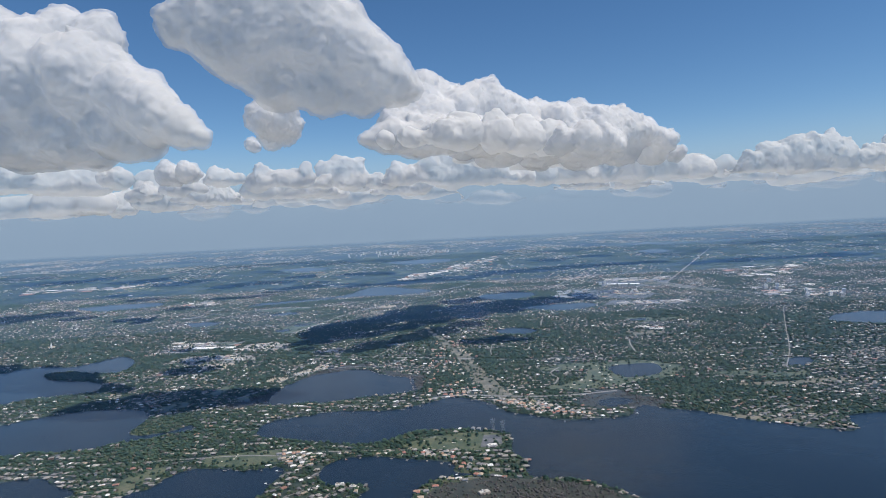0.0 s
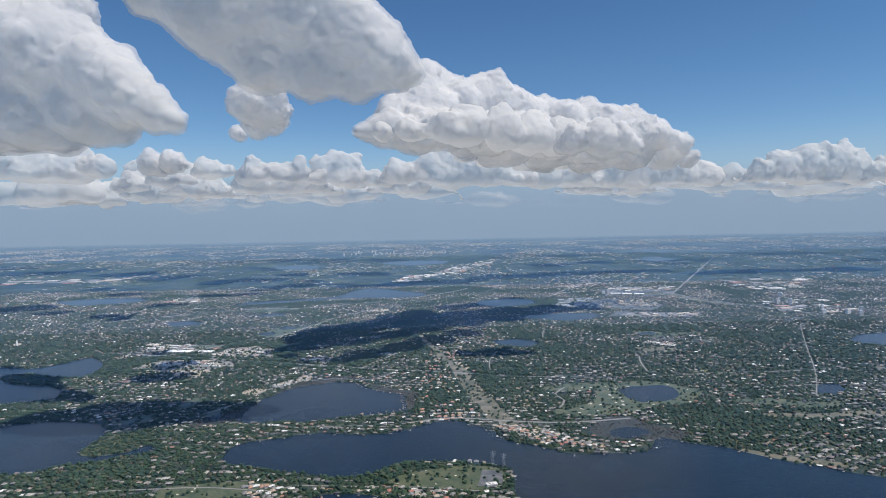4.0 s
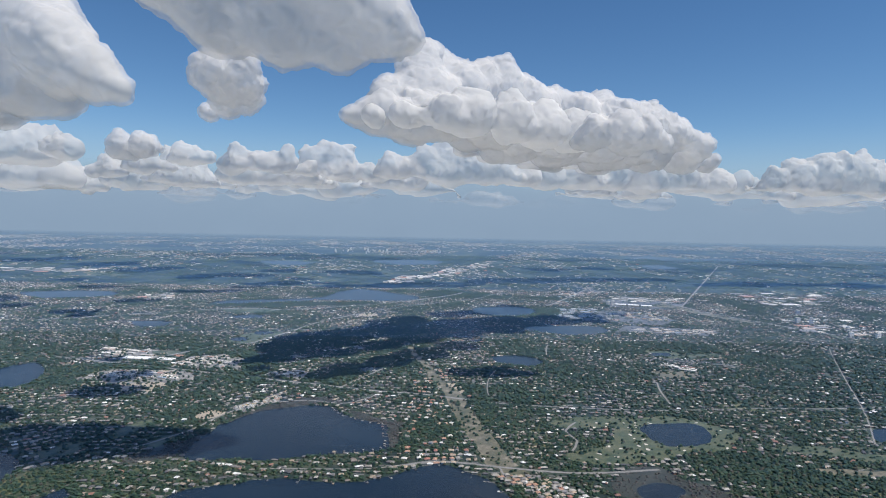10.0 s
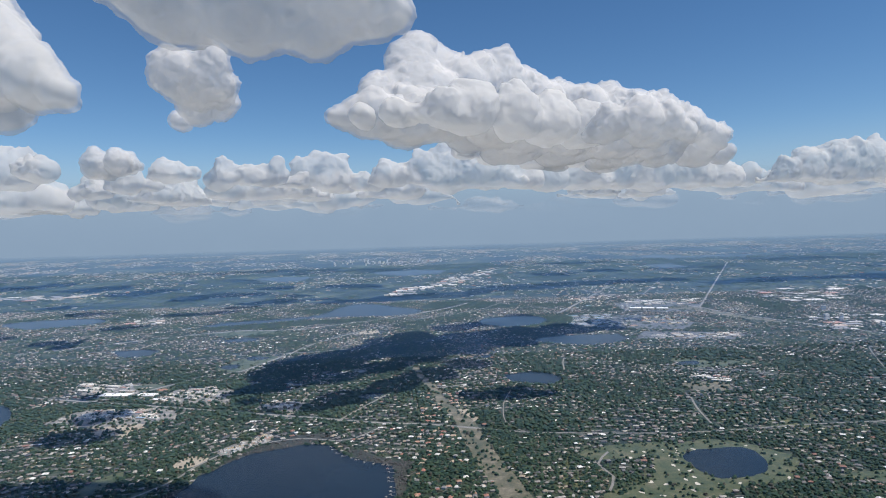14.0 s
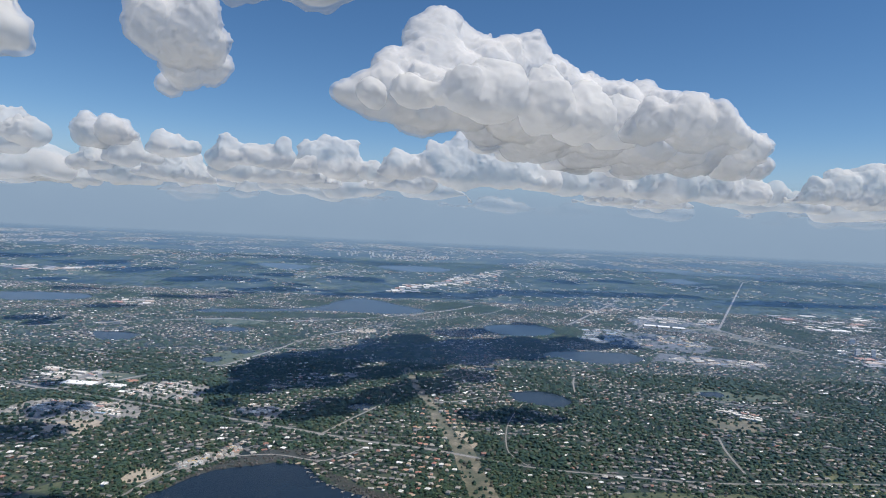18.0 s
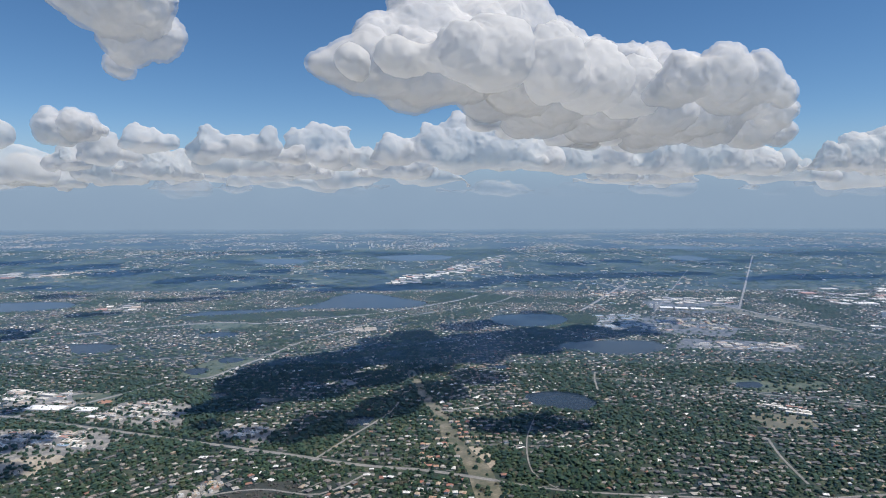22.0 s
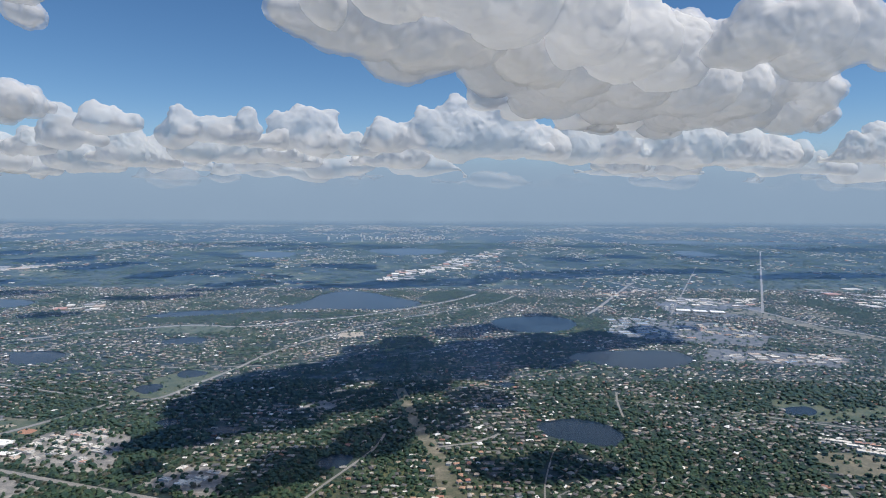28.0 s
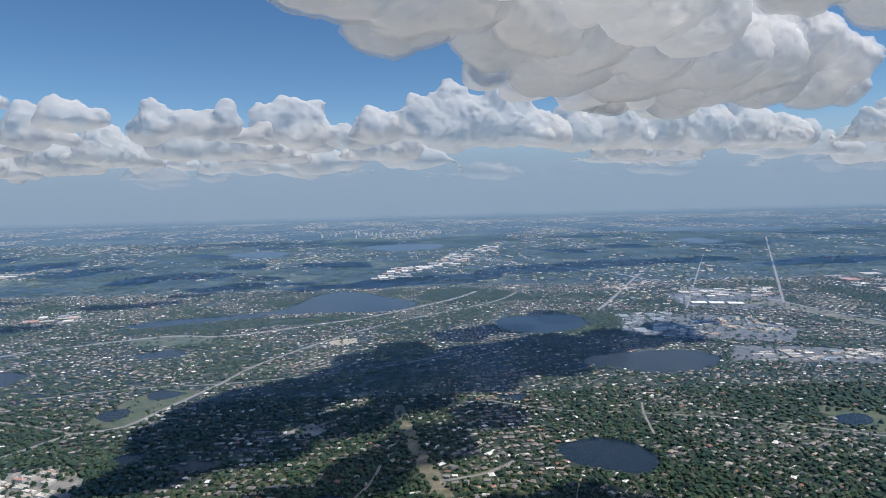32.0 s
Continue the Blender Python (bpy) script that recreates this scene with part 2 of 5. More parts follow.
DRY = patch_material("dry_grass", [(0.3, (0.085, 0.0892, 0.0425)), (0.5, (0.153, 0.136, 0.0808)), (0.7, (0.246, 0.212, 0.145))], 0.08)
MARSH = patch_material("marsh_scrub", [(0.3, (0.0263, 0.03, 0.0165)), (0.5, (0.0488, 0.048, 0.0285)), (0.7, (0.075, 0.069, 0.0465))], 0.12)
SAND = patch_material("bare_sand", [(0.3, (0.30, 0.25, 0.18)), (0.7, (0.46, 0.40, 0.31))], 0.1)
BUNKER = patch_material("bunker_sand", [(0.3, (0.5, 0.46, 0.38)), (0.7, (0.64, 0.6, 0.52))], 0.5)
PAVED = patch_material("paved_yards", [(0.3, (0.11, 0.108, 0.098)), (0.5, (0.22, 0.205, 0.18)), (0.68, (0.40, 0.37, 0.32))], 0.12)
ROADS = patch_material("worn_concrete_road", [(0.3, (0.17, 0.163, 0.148)), (0.7, (0.29, 0.272, 0.24))], 0.1)
STREETS = patch_material("street_asphalt", [(0.3, (0.102, 0.0978, 0.0892)), (0.7, (0.221, 0.208, 0.187))], 0.05)
WALLS = object_material("house_walls", [(3, (0.55, 0.50, 0.42)), (2, (0.66, 0.63, 0.58)), (1, (0.42, 0.36, 0.30))])
ROOF_ONE = object_material("house_roof", ROOFS)
NEAR_ROOF = object_material("near_house_roof", [(3, (0.33, 0.30, 0.26)), (2.5, (0.42, 0.33, 0.24)), (2, (0.40, 0.24, 0.16)), (2, (0.22, 0.205, 0.19)), (1.5, (0.62, 0.60, 0.56)), (1, (0.36, 0.17, 0.12))])
SHED_ROOF = object_material("hall_roof", SHEDS, 0.3)
SHED_WALL = object_material("hall_walls", [(3, (0.5, 0.48, 0.44)), (2, (0.62, 0.60, 0.57)), (1, (0.4, 0.33, 0.27))])
TOWER = object_material("tower_walls", [(3, (0.74, 0.72, 0.69)), (2, (0.80, 0.78, 0.74)), (1, (0.6, 0.61, 0.62))])
CORRIDOR_GRASS = patch_material("corridor_grass", [(0.3, (0.0765, 0.0855, 0.0405)), (0.48, (0.126, 0.117, 0.0675)), (0.6, (0.207, 0.18, 0.122)), (0.72, (0.324, 0.288, 0.225))], 0.07)
STEEL = patch_material("galvanised_steel", [(0.3, (0.28, 0.29, 0.3)), (0.7, (0.4, 0.41, 0.42))], 0.5)
WHITE = patch_material("white_plaster", [(0.3, (0.74, 0.73, 0.7)), (0.7, (0.82, 0.81, 0.79))], 0.3)
DECK = patch_material("grey_timber", [(0.3, (0.2, 0.18, 0.16)), (0.7, (0.32, 0.29, 0.26))], 0.8)
YARD = patch_material("dull_asphalt_yards", [(0.3, (0.07, 0.074, 0.075)), (0.5, (0.12, 0.12, 0.115)), (0.68, (0.22, 0.21, 0.19))], 0.15)
PARK = object_material("coloured_roofs", [(3, (0.55, 0.45, 0.32)), (2, (0.42, 0.24, 0.16)), (2, (0.5, 0.5, 0.48)), (1.5, (0.22, 0.28, 0.33)), (1, (0.5, 0.36, 0.14)), (1, (0.2, 0.33, 0.32))], 0.4)
SLATE = object_material("blue_grey_roofs", [(3, (0.24, 0.29, 0.34)), (2, (0.34, 0.37, 0.40)), (2, (0.17, 0.20, 0.23)), (1, (0.46, 0.47, 0.47))], 0.3)
CLAY = patch_material("red_clay", [(0.3, (0.32, 0.15, 0.08)), (0.7, (0.42, 0.22, 0.12))], 0.2)
GLASS = patch_material("dark_window_bands", [(0.3, (0.2, 0.22, 0.25)), (0.7, (0.3, 0.32, 0.35))], 0.2, 1.45)


# ---- mesh helpers ----
from mathutils.geometry import delaunay_2d_cdt

rng = np.random.default_rng(7)


def fast_mesh(name, verts, faces, mat=None, smooth=False):
    """verts (n, 3); faces: an array (m, k) of one corner count."""
    me = bpy.data.meshes.new(name)
    verts, faces = np.asarray(verts, dtype=np.float32), np.asarray(faces, dtype=np.int32)
    k = faces.shape[1]
    me.vertices.add(len(verts))
    me.vertices.foreach_set("co", verts.ravel())
    me.loops.add(faces.size)
    me.loops.foreach_set("vertex_index", faces.ravel())
    me.polygons.add(len(faces))
    me.polygons.foreach_set("loop_start", np.arange(0, faces.size, k, dtype=np.int32))
    me.polygons.foreach_set("loop_total", np.full(len(faces), k, dtype=np.int32))
    me.polygons.foreach_set("use_smooth", np.full(len(faces), smooth))
    me.update(calc_edges=True)
    if mat:
        me.materials.append(mat)
    return me


def scattered(name, shape, places, turns, sizes, mat, smooth=False):
    """One mesh of many copies of shape (verts, triangles): places (n, 3), turns (n), sizes (n, 3)."""
    v, f = shape
    c, s = np.cos(turns)[:, None], np.sin(turns)[:, None]
    x, y, z = (v[None, :, i] * sizes[:, None, i] for i in range(3))
    out = np.stack([c * x - s * y, s * x + c * y, z], -1) + places[:, None, :]
    faces = f[None] + (np.arange(len(places)) * len(v))[:, None, None]
    return fast_mesh(name, out.reshape(-1, 3), faces.reshape(-1, f.shape[1]), mat, smooth)


def bm_shape(bm):
    bmesh.ops.triangulate(bm, faces=bm.faces[:])
    bm.verts.index_update()
    v = np.array([p.co[:] for p in bm.verts])
    f = np.array([[p.index for p in q.verts] for q in bm.faces])
    bm.free()
    return v, f


def joined(shapes):
    vs, fs, at = [], [], 0
    for v, f in shapes:
        vs.append(v)
        fs.append(f + at)
        at += len(v)
    return np.concatenate(vs), np.concatenate(fs)


def box_shape(x0, x1, y0, y1, z0, z1):
    v = np.array([(x, y, z) for z in (z0, z1) for x, y in ((x0, y0), (x1, y0), (x1, y1), (x0, y1))], dtype=float)
    f = np.array([(4, 5, 6), (4, 6, 7), (0, 1, 5), (0, 5, 4), (1, 2, 6), (1, 6, 5), (2, 3, 7), (2, 7, 6), (3, 0, 4), (3, 4, 7)])
    return v, f


def hip_shape(w, d, z0, z1, ridge):
    """A hipped roof with eaves and a ridge along x."""
    v = np.array([(-w, -d, z0), (w, -d, z0), (w, d, z0), (-w, d, z0), (-ridge, 0, z1), (ridge, 0, z1)], dtype=float)
    f = np.array([(0, 1, 5), (0, 5, 4), (2, 3, 4), (2, 4, 5), (1, 2, 5), (3, 0, 4), (0, 3, 2), (0, 2, 1)])
    return v, f


def curve_round(points, step=4.0, closed=True):
    """A smooth line through the given points of the plan."""
    p = np.array(points, dtype=float)
    n, out = len(p), []
    for i in range(n if closed else n - 1):
        if closed:
            a, b, c, d = p[i - 1], p[i], p[(i + 1) % n], p[(i + 2) % n]
        else:
            a, b, c, d = p[max(i - 1, 0)], p[i], p[i + 1], p[min(i + 2, n - 1)]
        k = max(2, int(np.linalg.norm(c - b) / step))
        for t in np.arange(k) / k:
            out.append(0.5 * ((2 * b) + (c - a) * t + (2 * a - 5 * b + 4 * c - d) * t * t + (3 * b - a - 3 * c + d) * t ** 3))
    if not closed:
        out.append(p[-1])
    return np.array(out)


def straight(points, step=4.0):
    p = np.array(points, dtype=float)
    return np.concatenate([a + (b - a) * (np.arange(k) / k)[:, None] for a, b in zip(p, np.roll(p, -1, 0)) for k in [max(1, int(np.linalg.norm(b - a) / step))]])


def shore(points, wobble=1.5, step=4.0, round_off=True):
    line = curve_round(points, step) if round_off else straight(points, step)
    for q in line:
        v = Vector((q[0] * 0.06, q[1] * 0.06, 3.3))
        q += wobble * np.array((noise.noise(v), noise.noise(v + Vector((9, 4, 1)))))
        v *= 4
        q += 0.5 * wobble * np.array((noise.noise(v), noise.noise(v + Vector((9, 4, 1)))))
    return line


def sheet(name, line, z, mat, thick=0.0):
    n = len(line)
    vs, _, fs, *_ = delaunay_2d_cdt([Vector(p) for p in line], [(i, (i + 1) % n) for i in range(n)], [], 1, 1e-4)
    v = np.array([(p.x, p.y, z) for p in vs])
    tri = []
    for f in fs:
        a, b, c = (v[i] for i in f[:3])
        up = (b[0] - a[0]) * (c[1] - a[1]) - (c[0] - a[0]) * (b[1] - a[1]) > 0
        tri.append(tuple(f[:3]) if up else tuple(f[2::-1]))
    return new(name, fast_mesh(name, v, tri, mat))


def strip(name, points, width, z, mat, step=8.0):
    """A road: a low slab along a smooth line."""
    p = curve_round(points, step, closed=False)
    if isinstance(width, tuple):
        width = np.linspace(*width, len(p))[:, None]
    way = np.gradient(p, axis=0)
    way /= np.linalg.norm(way, axis=1)[:, None]
    side = np.stack([-way[:, 1], way[:, 0]], 1) * width / 2
    n = len(p)
    rows = [np.column_stack([p + k * side, np.full(n, h)]) for k, h in ((1, 0.0), (1, z), (-1, z), (-1, 0.0))]
    verts = np.concatenate(rows)
    faces = []
    for j in range(3):
        for i in range(n - 1):
            a, b = j * n + i, (j + 1) * n + i
            faces.append((a, b, b + 1, a + 1))
    return new(name, fast_mesh(name, verts, faces, mat))


# ---- plan raster: what already lies where ----
X0, X1, Y0, Y1, CELL = -1100, 1100, 200, 2450, 1.0
plan = np.zeros((Y1 - Y0, X1 - X0), dtype=np.uint8)       # 0 free, 1 water, 2 field, 3 paved, 4 house, 7 road


def stamp(line, value, over=(0,)):
    line = np.asarray(line)
    ax, ay = np.maximum(np.floor(line.min(0)) - (X0, Y0), 0).astype(int)
    bx, by = np.ceil(line.max(0)).astype(int) - (X0, Y0) + 1
    bx, by = min(bx, X1 - X0), min(by, Y1 - Y0)
    if bx <= ax or by <= ay:
        return
    gx, gy = np.meshgrid(np.arange(ax, bx) + X0 + 0.5, np.arange(ay, by) + Y0 + 0.5)
    inside = np.zeros(gx.shape, dtype=bool)
    for (px, py), (qx, qy) in zip(line, np.roll(line, -1, 0)):
        if py != qy:
            inside ^= ((py > gy) != (qy > gy)) & (gx < (qx - px) * (gy - py) / (qy - py) + px)
    part_of = plan[ay:by, ax:bx]
    part_of[inside & np.isin(part_of, over)] = value


def stamp_line(points, width, value=7):
    p = curve_round(points, max(1.0, width / 3), closed=False)
    r = int(math.ceil(width / 2))
    for dx in range(-r, r + 1):
        for dy in range(-r, r + 1):
            if dx * dx + dy * dy <= (width / 2 + 0.3) ** 2:
                i, j = (p[:, 1] + dy - Y0).astype(int), (p[:, 0] + dx - X0).astype(int)
                ok = (i >= 0) & (j >= 0) & (i < plan.shape[0]) & (j < plan.shape[1])
                sel = plan[i[ok], j[ok]]
                plan[i[ok], j[ok]] = np.where(sel == 1, 1, value)


def plan_at(xy, pad=0):
    i = np.clip((xy[:, 1] - Y0).astype(int), 0, plan.shape[0] - 1)
    j = np.clip((xy[:, 0] - X0).astype(int), 0, plan.shape[1] - 1)
    v = plan[i, j]
    return np.where((xy[:, 1] >= Y1) | (xy[:, 1] < Y0) | (abs(xy[:, 0]) >= X1), 0, v)


# ---- ground ----
def ground_sheet():
    ys = np.concatenate([np.linspace(-1200, 2000, 17), np.linspace(2600, 5600, 6)])
    xs = np.linspace(-6000, 6000, 25)
    v = [(x, y, 0.0) for y in ys for x in xs]
    n = len(xs)
    f = [(j * n + i, j * n + i + 1, (j + 1) * n + i + 1, (j + 1) * n + i) for j in range(len(ys) - 1) for i in range(n - 1)]
    tagged(new("ground", fast_mesh("ground", v, f, GROUND)), "flat suburban plain of trees, lawns and pale soil", "ground", kind="structure")


ground_sheet()

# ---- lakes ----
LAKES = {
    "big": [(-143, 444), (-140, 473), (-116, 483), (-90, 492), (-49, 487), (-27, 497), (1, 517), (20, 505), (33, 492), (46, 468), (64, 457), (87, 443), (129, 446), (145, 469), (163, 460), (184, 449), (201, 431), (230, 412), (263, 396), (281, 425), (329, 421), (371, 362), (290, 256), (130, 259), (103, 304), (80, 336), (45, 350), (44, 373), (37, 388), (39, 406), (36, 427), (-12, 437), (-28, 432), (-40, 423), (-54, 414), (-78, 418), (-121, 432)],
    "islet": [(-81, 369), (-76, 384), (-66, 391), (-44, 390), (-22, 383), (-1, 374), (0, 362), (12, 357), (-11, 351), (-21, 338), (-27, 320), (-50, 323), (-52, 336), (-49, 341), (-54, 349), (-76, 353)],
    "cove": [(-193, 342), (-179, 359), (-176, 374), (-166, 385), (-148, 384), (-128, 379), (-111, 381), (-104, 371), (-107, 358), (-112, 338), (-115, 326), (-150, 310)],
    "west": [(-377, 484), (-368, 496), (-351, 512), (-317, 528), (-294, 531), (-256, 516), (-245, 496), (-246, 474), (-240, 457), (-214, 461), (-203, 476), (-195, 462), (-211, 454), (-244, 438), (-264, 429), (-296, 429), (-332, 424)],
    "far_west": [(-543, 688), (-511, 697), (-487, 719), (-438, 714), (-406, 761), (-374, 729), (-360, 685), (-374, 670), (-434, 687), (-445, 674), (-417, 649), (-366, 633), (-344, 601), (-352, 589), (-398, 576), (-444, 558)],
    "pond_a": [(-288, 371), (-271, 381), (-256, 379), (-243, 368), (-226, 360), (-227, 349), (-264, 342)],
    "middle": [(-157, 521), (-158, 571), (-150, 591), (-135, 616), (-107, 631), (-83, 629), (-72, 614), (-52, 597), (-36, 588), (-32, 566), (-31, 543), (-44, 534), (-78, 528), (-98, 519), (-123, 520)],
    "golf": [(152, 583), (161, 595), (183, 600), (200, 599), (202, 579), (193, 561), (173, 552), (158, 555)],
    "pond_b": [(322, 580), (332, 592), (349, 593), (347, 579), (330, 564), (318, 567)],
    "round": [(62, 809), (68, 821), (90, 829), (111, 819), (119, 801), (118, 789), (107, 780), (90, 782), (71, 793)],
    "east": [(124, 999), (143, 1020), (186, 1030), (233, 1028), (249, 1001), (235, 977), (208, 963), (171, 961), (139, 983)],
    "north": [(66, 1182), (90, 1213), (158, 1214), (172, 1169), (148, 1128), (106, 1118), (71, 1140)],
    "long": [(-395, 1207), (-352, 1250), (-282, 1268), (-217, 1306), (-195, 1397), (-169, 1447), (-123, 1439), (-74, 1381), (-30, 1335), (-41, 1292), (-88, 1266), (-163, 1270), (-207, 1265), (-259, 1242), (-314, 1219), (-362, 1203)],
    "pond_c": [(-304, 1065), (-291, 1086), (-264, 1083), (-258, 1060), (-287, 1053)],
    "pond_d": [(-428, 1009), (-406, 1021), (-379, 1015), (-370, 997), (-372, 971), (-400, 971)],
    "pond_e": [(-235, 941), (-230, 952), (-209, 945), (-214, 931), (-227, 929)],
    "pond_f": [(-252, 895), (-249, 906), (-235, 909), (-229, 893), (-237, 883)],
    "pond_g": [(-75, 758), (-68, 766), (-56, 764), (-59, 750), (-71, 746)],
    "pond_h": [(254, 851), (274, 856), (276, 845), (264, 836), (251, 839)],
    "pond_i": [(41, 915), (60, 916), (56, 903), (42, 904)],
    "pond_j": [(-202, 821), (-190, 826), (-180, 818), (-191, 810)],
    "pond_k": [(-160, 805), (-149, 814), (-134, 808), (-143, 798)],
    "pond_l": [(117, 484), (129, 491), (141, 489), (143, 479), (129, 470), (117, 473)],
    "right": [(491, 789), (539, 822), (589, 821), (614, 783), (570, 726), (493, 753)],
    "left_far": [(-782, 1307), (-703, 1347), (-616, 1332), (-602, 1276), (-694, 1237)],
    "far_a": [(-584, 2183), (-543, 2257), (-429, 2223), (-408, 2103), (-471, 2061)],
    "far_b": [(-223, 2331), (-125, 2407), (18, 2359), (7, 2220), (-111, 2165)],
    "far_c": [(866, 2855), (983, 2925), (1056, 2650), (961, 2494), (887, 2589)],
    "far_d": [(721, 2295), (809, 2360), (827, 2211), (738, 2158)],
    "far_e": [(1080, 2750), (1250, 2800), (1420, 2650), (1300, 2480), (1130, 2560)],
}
SHORES = {}
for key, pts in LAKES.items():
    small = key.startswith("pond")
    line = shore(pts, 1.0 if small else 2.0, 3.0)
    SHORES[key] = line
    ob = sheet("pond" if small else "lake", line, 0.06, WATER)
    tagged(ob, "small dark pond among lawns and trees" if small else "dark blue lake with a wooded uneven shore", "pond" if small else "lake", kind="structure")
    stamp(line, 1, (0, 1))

# ---- fields, marshes, yards ----
PATCHES = [
    ("golf_course", GRASS, "mown golf course grass with sparse trees", [(89, 536), (122, 557), (136, 592), (176, 618), (210, 602), (222, 575), (201, 548), (180, 542), (149, 530), (117, 519), (89, 524)]),
    ("golf_course", GRASS, "green strip of golf course before a row of houses", [(90, 602), (141, 616), (158, 606), (136, 592), (97, 586)]),
    ("golf_course", GRASS, "green golf fairways on a lakeside peninsula", [(-30, 402), (-22, 420), (8, 428), (32, 424), (35, 406), (18, 395)]),
    ("meadow", GRASS, "bright green meadow round two ponds", [(-251, 880), (-249, 914), (-235, 948), (-210, 953), (-197, 937), (-209, 910), (-223, 874)]),
    ("marsh", MARSH, "brown marsh scrub at the lake shore", [(20, 352), (44, 345), (78, 332), (98, 300), (120, 262), (20, 262), (-15, 300), (-12, 338)]),
    ("fairway", GRASS, "narrow light green fairway", [(-253, 523), (-240, 545), (-228, 542), (-232, 520)]),
    ("fairway", GRASS, "narrow light green fairway", [(-225, 560), (-215, 590), (-206, 588), (-212, 556)]),
    ("fairway", GRASS, "narrow light green fairway", [(-190, 540), (-185, 562), (-176, 560), (-180, 538)]),
    ("lawn", GRASS, "open lawn between houses and lake", [(-150, 388), (-165, 395), (-160, 408), (-128, 412), (-100, 408), (-106, 396), (-128, 386)]),
    ("lawn", GRASS, "open lawn between houses and lake", [(-196, 352), (-184, 372), (-182, 386), (-190, 390), (-204, 372)]),
    ("lawn", DRY, "dry open lawn beside the school", [(42, 509), (56, 509), (58, 495), (43, 495)]),
    ("golf_course", GRASS, "narrow grass strip of a golf course among houses", [(232, 548), (262, 557), (300, 541), (318, 546), (318, 533), (290, 527), (255, 540)]),
    ("golf_course", DRY, "narrow dry strip of a golf course among houses", [(240, 519), (280, 514), (330, 521), (332, 511), (280, 505), (245, 509)]),
    ("lawn", DRY, "pale sandy lakeside strip with low buildings", [(192, 446), (212, 434), (240, 420), (236, 413), (205, 428), (188, 440)]),
    ("golf_course", GRASS, "grass strips of a golf course among houses", [(250, 862), (262, 872), (300, 850), (330, 860), (330, 838), (285, 826), (262, 828)]),
    ("pasture", DRY, "dull green pasture", [(-330, 800), (-318, 830), (-285, 820), (-292, 792)]),
    ("pasture", GRASS, "dull green pasture", [(-340, 1135), (-300, 1150), (-250, 1140), (-262, 1112), (-320, 1108)]),
    ("clearing", SAND, "cleared pale sand lot", [(9, 702), (22, 704), (27, 676), (11, 662)]),
    ("clearing", SAND, "cleared pale sand lot", [(-282, 690), (-249, 700), (-244, 664), (-256, 668)]),
    ("clearing", SAND, "cleared pale sand lot", [(-118, 1110), (-96, 1118), (-92, 1098), (-114, 1092)]),
    ("commercial_yard", PAVED, "pale paved yards and car parks between halls", [(-332, 702), (-318, 742), (-250, 738), (-212, 720), (-226, 702), (-262, 684)]),
    ("commercial_yard", PAVED, "pale paved yards and car parks between halls", [(-166, 726), (-150, 754), (-122, 742), (-124, 712)]),
    ("commercial_yard", PAVED, "pale paved yards and car parks between halls", [(-350, 794), (-372, 836), (-306, 826), (-296, 792)]),
    ("commercial_yard", PAVED, "pale paved yards and car parks between halls", [(-266, 754), (-262, 800), (-226, 816), (-200, 790), (-190, 738)]),
    ("marsh", MARSH, "brown marshy lake rim with bare trees", [(-192, 510), (-182, 535), (-159, 567), (-144, 611), (-115, 649), (-92, 656), (-84, 641), (-108, 629), (-135, 596), (-151, 556), (-158, 527)]),
    ("marsh", MARSH, "brown marshy lake rim with bare trees", [(-92, 656), (-67, 623), (-35, 598), (-23, 593), (-25, 546), (-31, 543), (-35, 582), (-60, 605)]),
    ("marsh", MARSH, "brown marsh scrub round a lakeside pond", [(103, 481), (114, 507), (140, 516), (150, 497), (165, 482), (166, 468), (139, 458), (136, 470), (115, 469)]),
    ("clearing", SAND, "cleared tan sand lot among houses", [(-278, 676), (-260, 665), (-240, 681), (-245, 695), (-268, 690)]),
    ("clearing", SAND, "pale sand lot at the lake road", [(-181, 601), (-170, 597), (-163, 612), (-176, 618)]),
    ("commercial_yard", PAVED, "pale paved strip of shops by the lake", [(-162, 622), (-151, 615), (-126, 645), (-133, 660), (-150, 644)]),
    ("commercial_yard", YARD, "grey paved yards between works halls", [(192, 1106), (220, 1195), (240, 1212), (348, 1180), (381, 1095), (342, 1049), (268, 1071)]),
    ("commercial_yard", YARD, "pale paved yards between works halls", [(250, 987), (282, 1041), (350, 1028), (405, 1000), (373, 965), (321, 979)]),
    ("commercial_yard", YARD, "pale paved yards between works halls", [(314, 1257), (333, 1348), (410, 1389), (472, 1299), (440, 1218), (368, 1217)]),
    ("ball_field", GRASS, "green ball fields with clay infields", [(-312, 822), (-299, 804), (-276, 794), (-262, 810), (-284, 826)]),
    ("clay_infield", CLAY, "red clay infield of a ball field", [(-283, 803), (-280, 809), (-272, 806), (-275, 799)]),
    ("clay_infield", SAND, "pale sand infield of a ball field", [(-300, 812), (-297, 817), (-291, 814), (-294, 809)]),
    ("meadow", DRY, "dry grass verge beside the expressway", [(400, 1250), (430, 1290), (450, 1262), (470, 1170), (500, 1090), (480, 1090), (448, 1165), (430, 1225)]),
    ("school_grounds", DRY, "pale school grounds with courts", [(222, 742), (230, 768), (262, 764), (258, 738)]),
    ("school_grounds", PAVED, "pale school grounds with courts", [(-108, 848), (-98, 868), (-78, 862), (-86, 842)]),
]
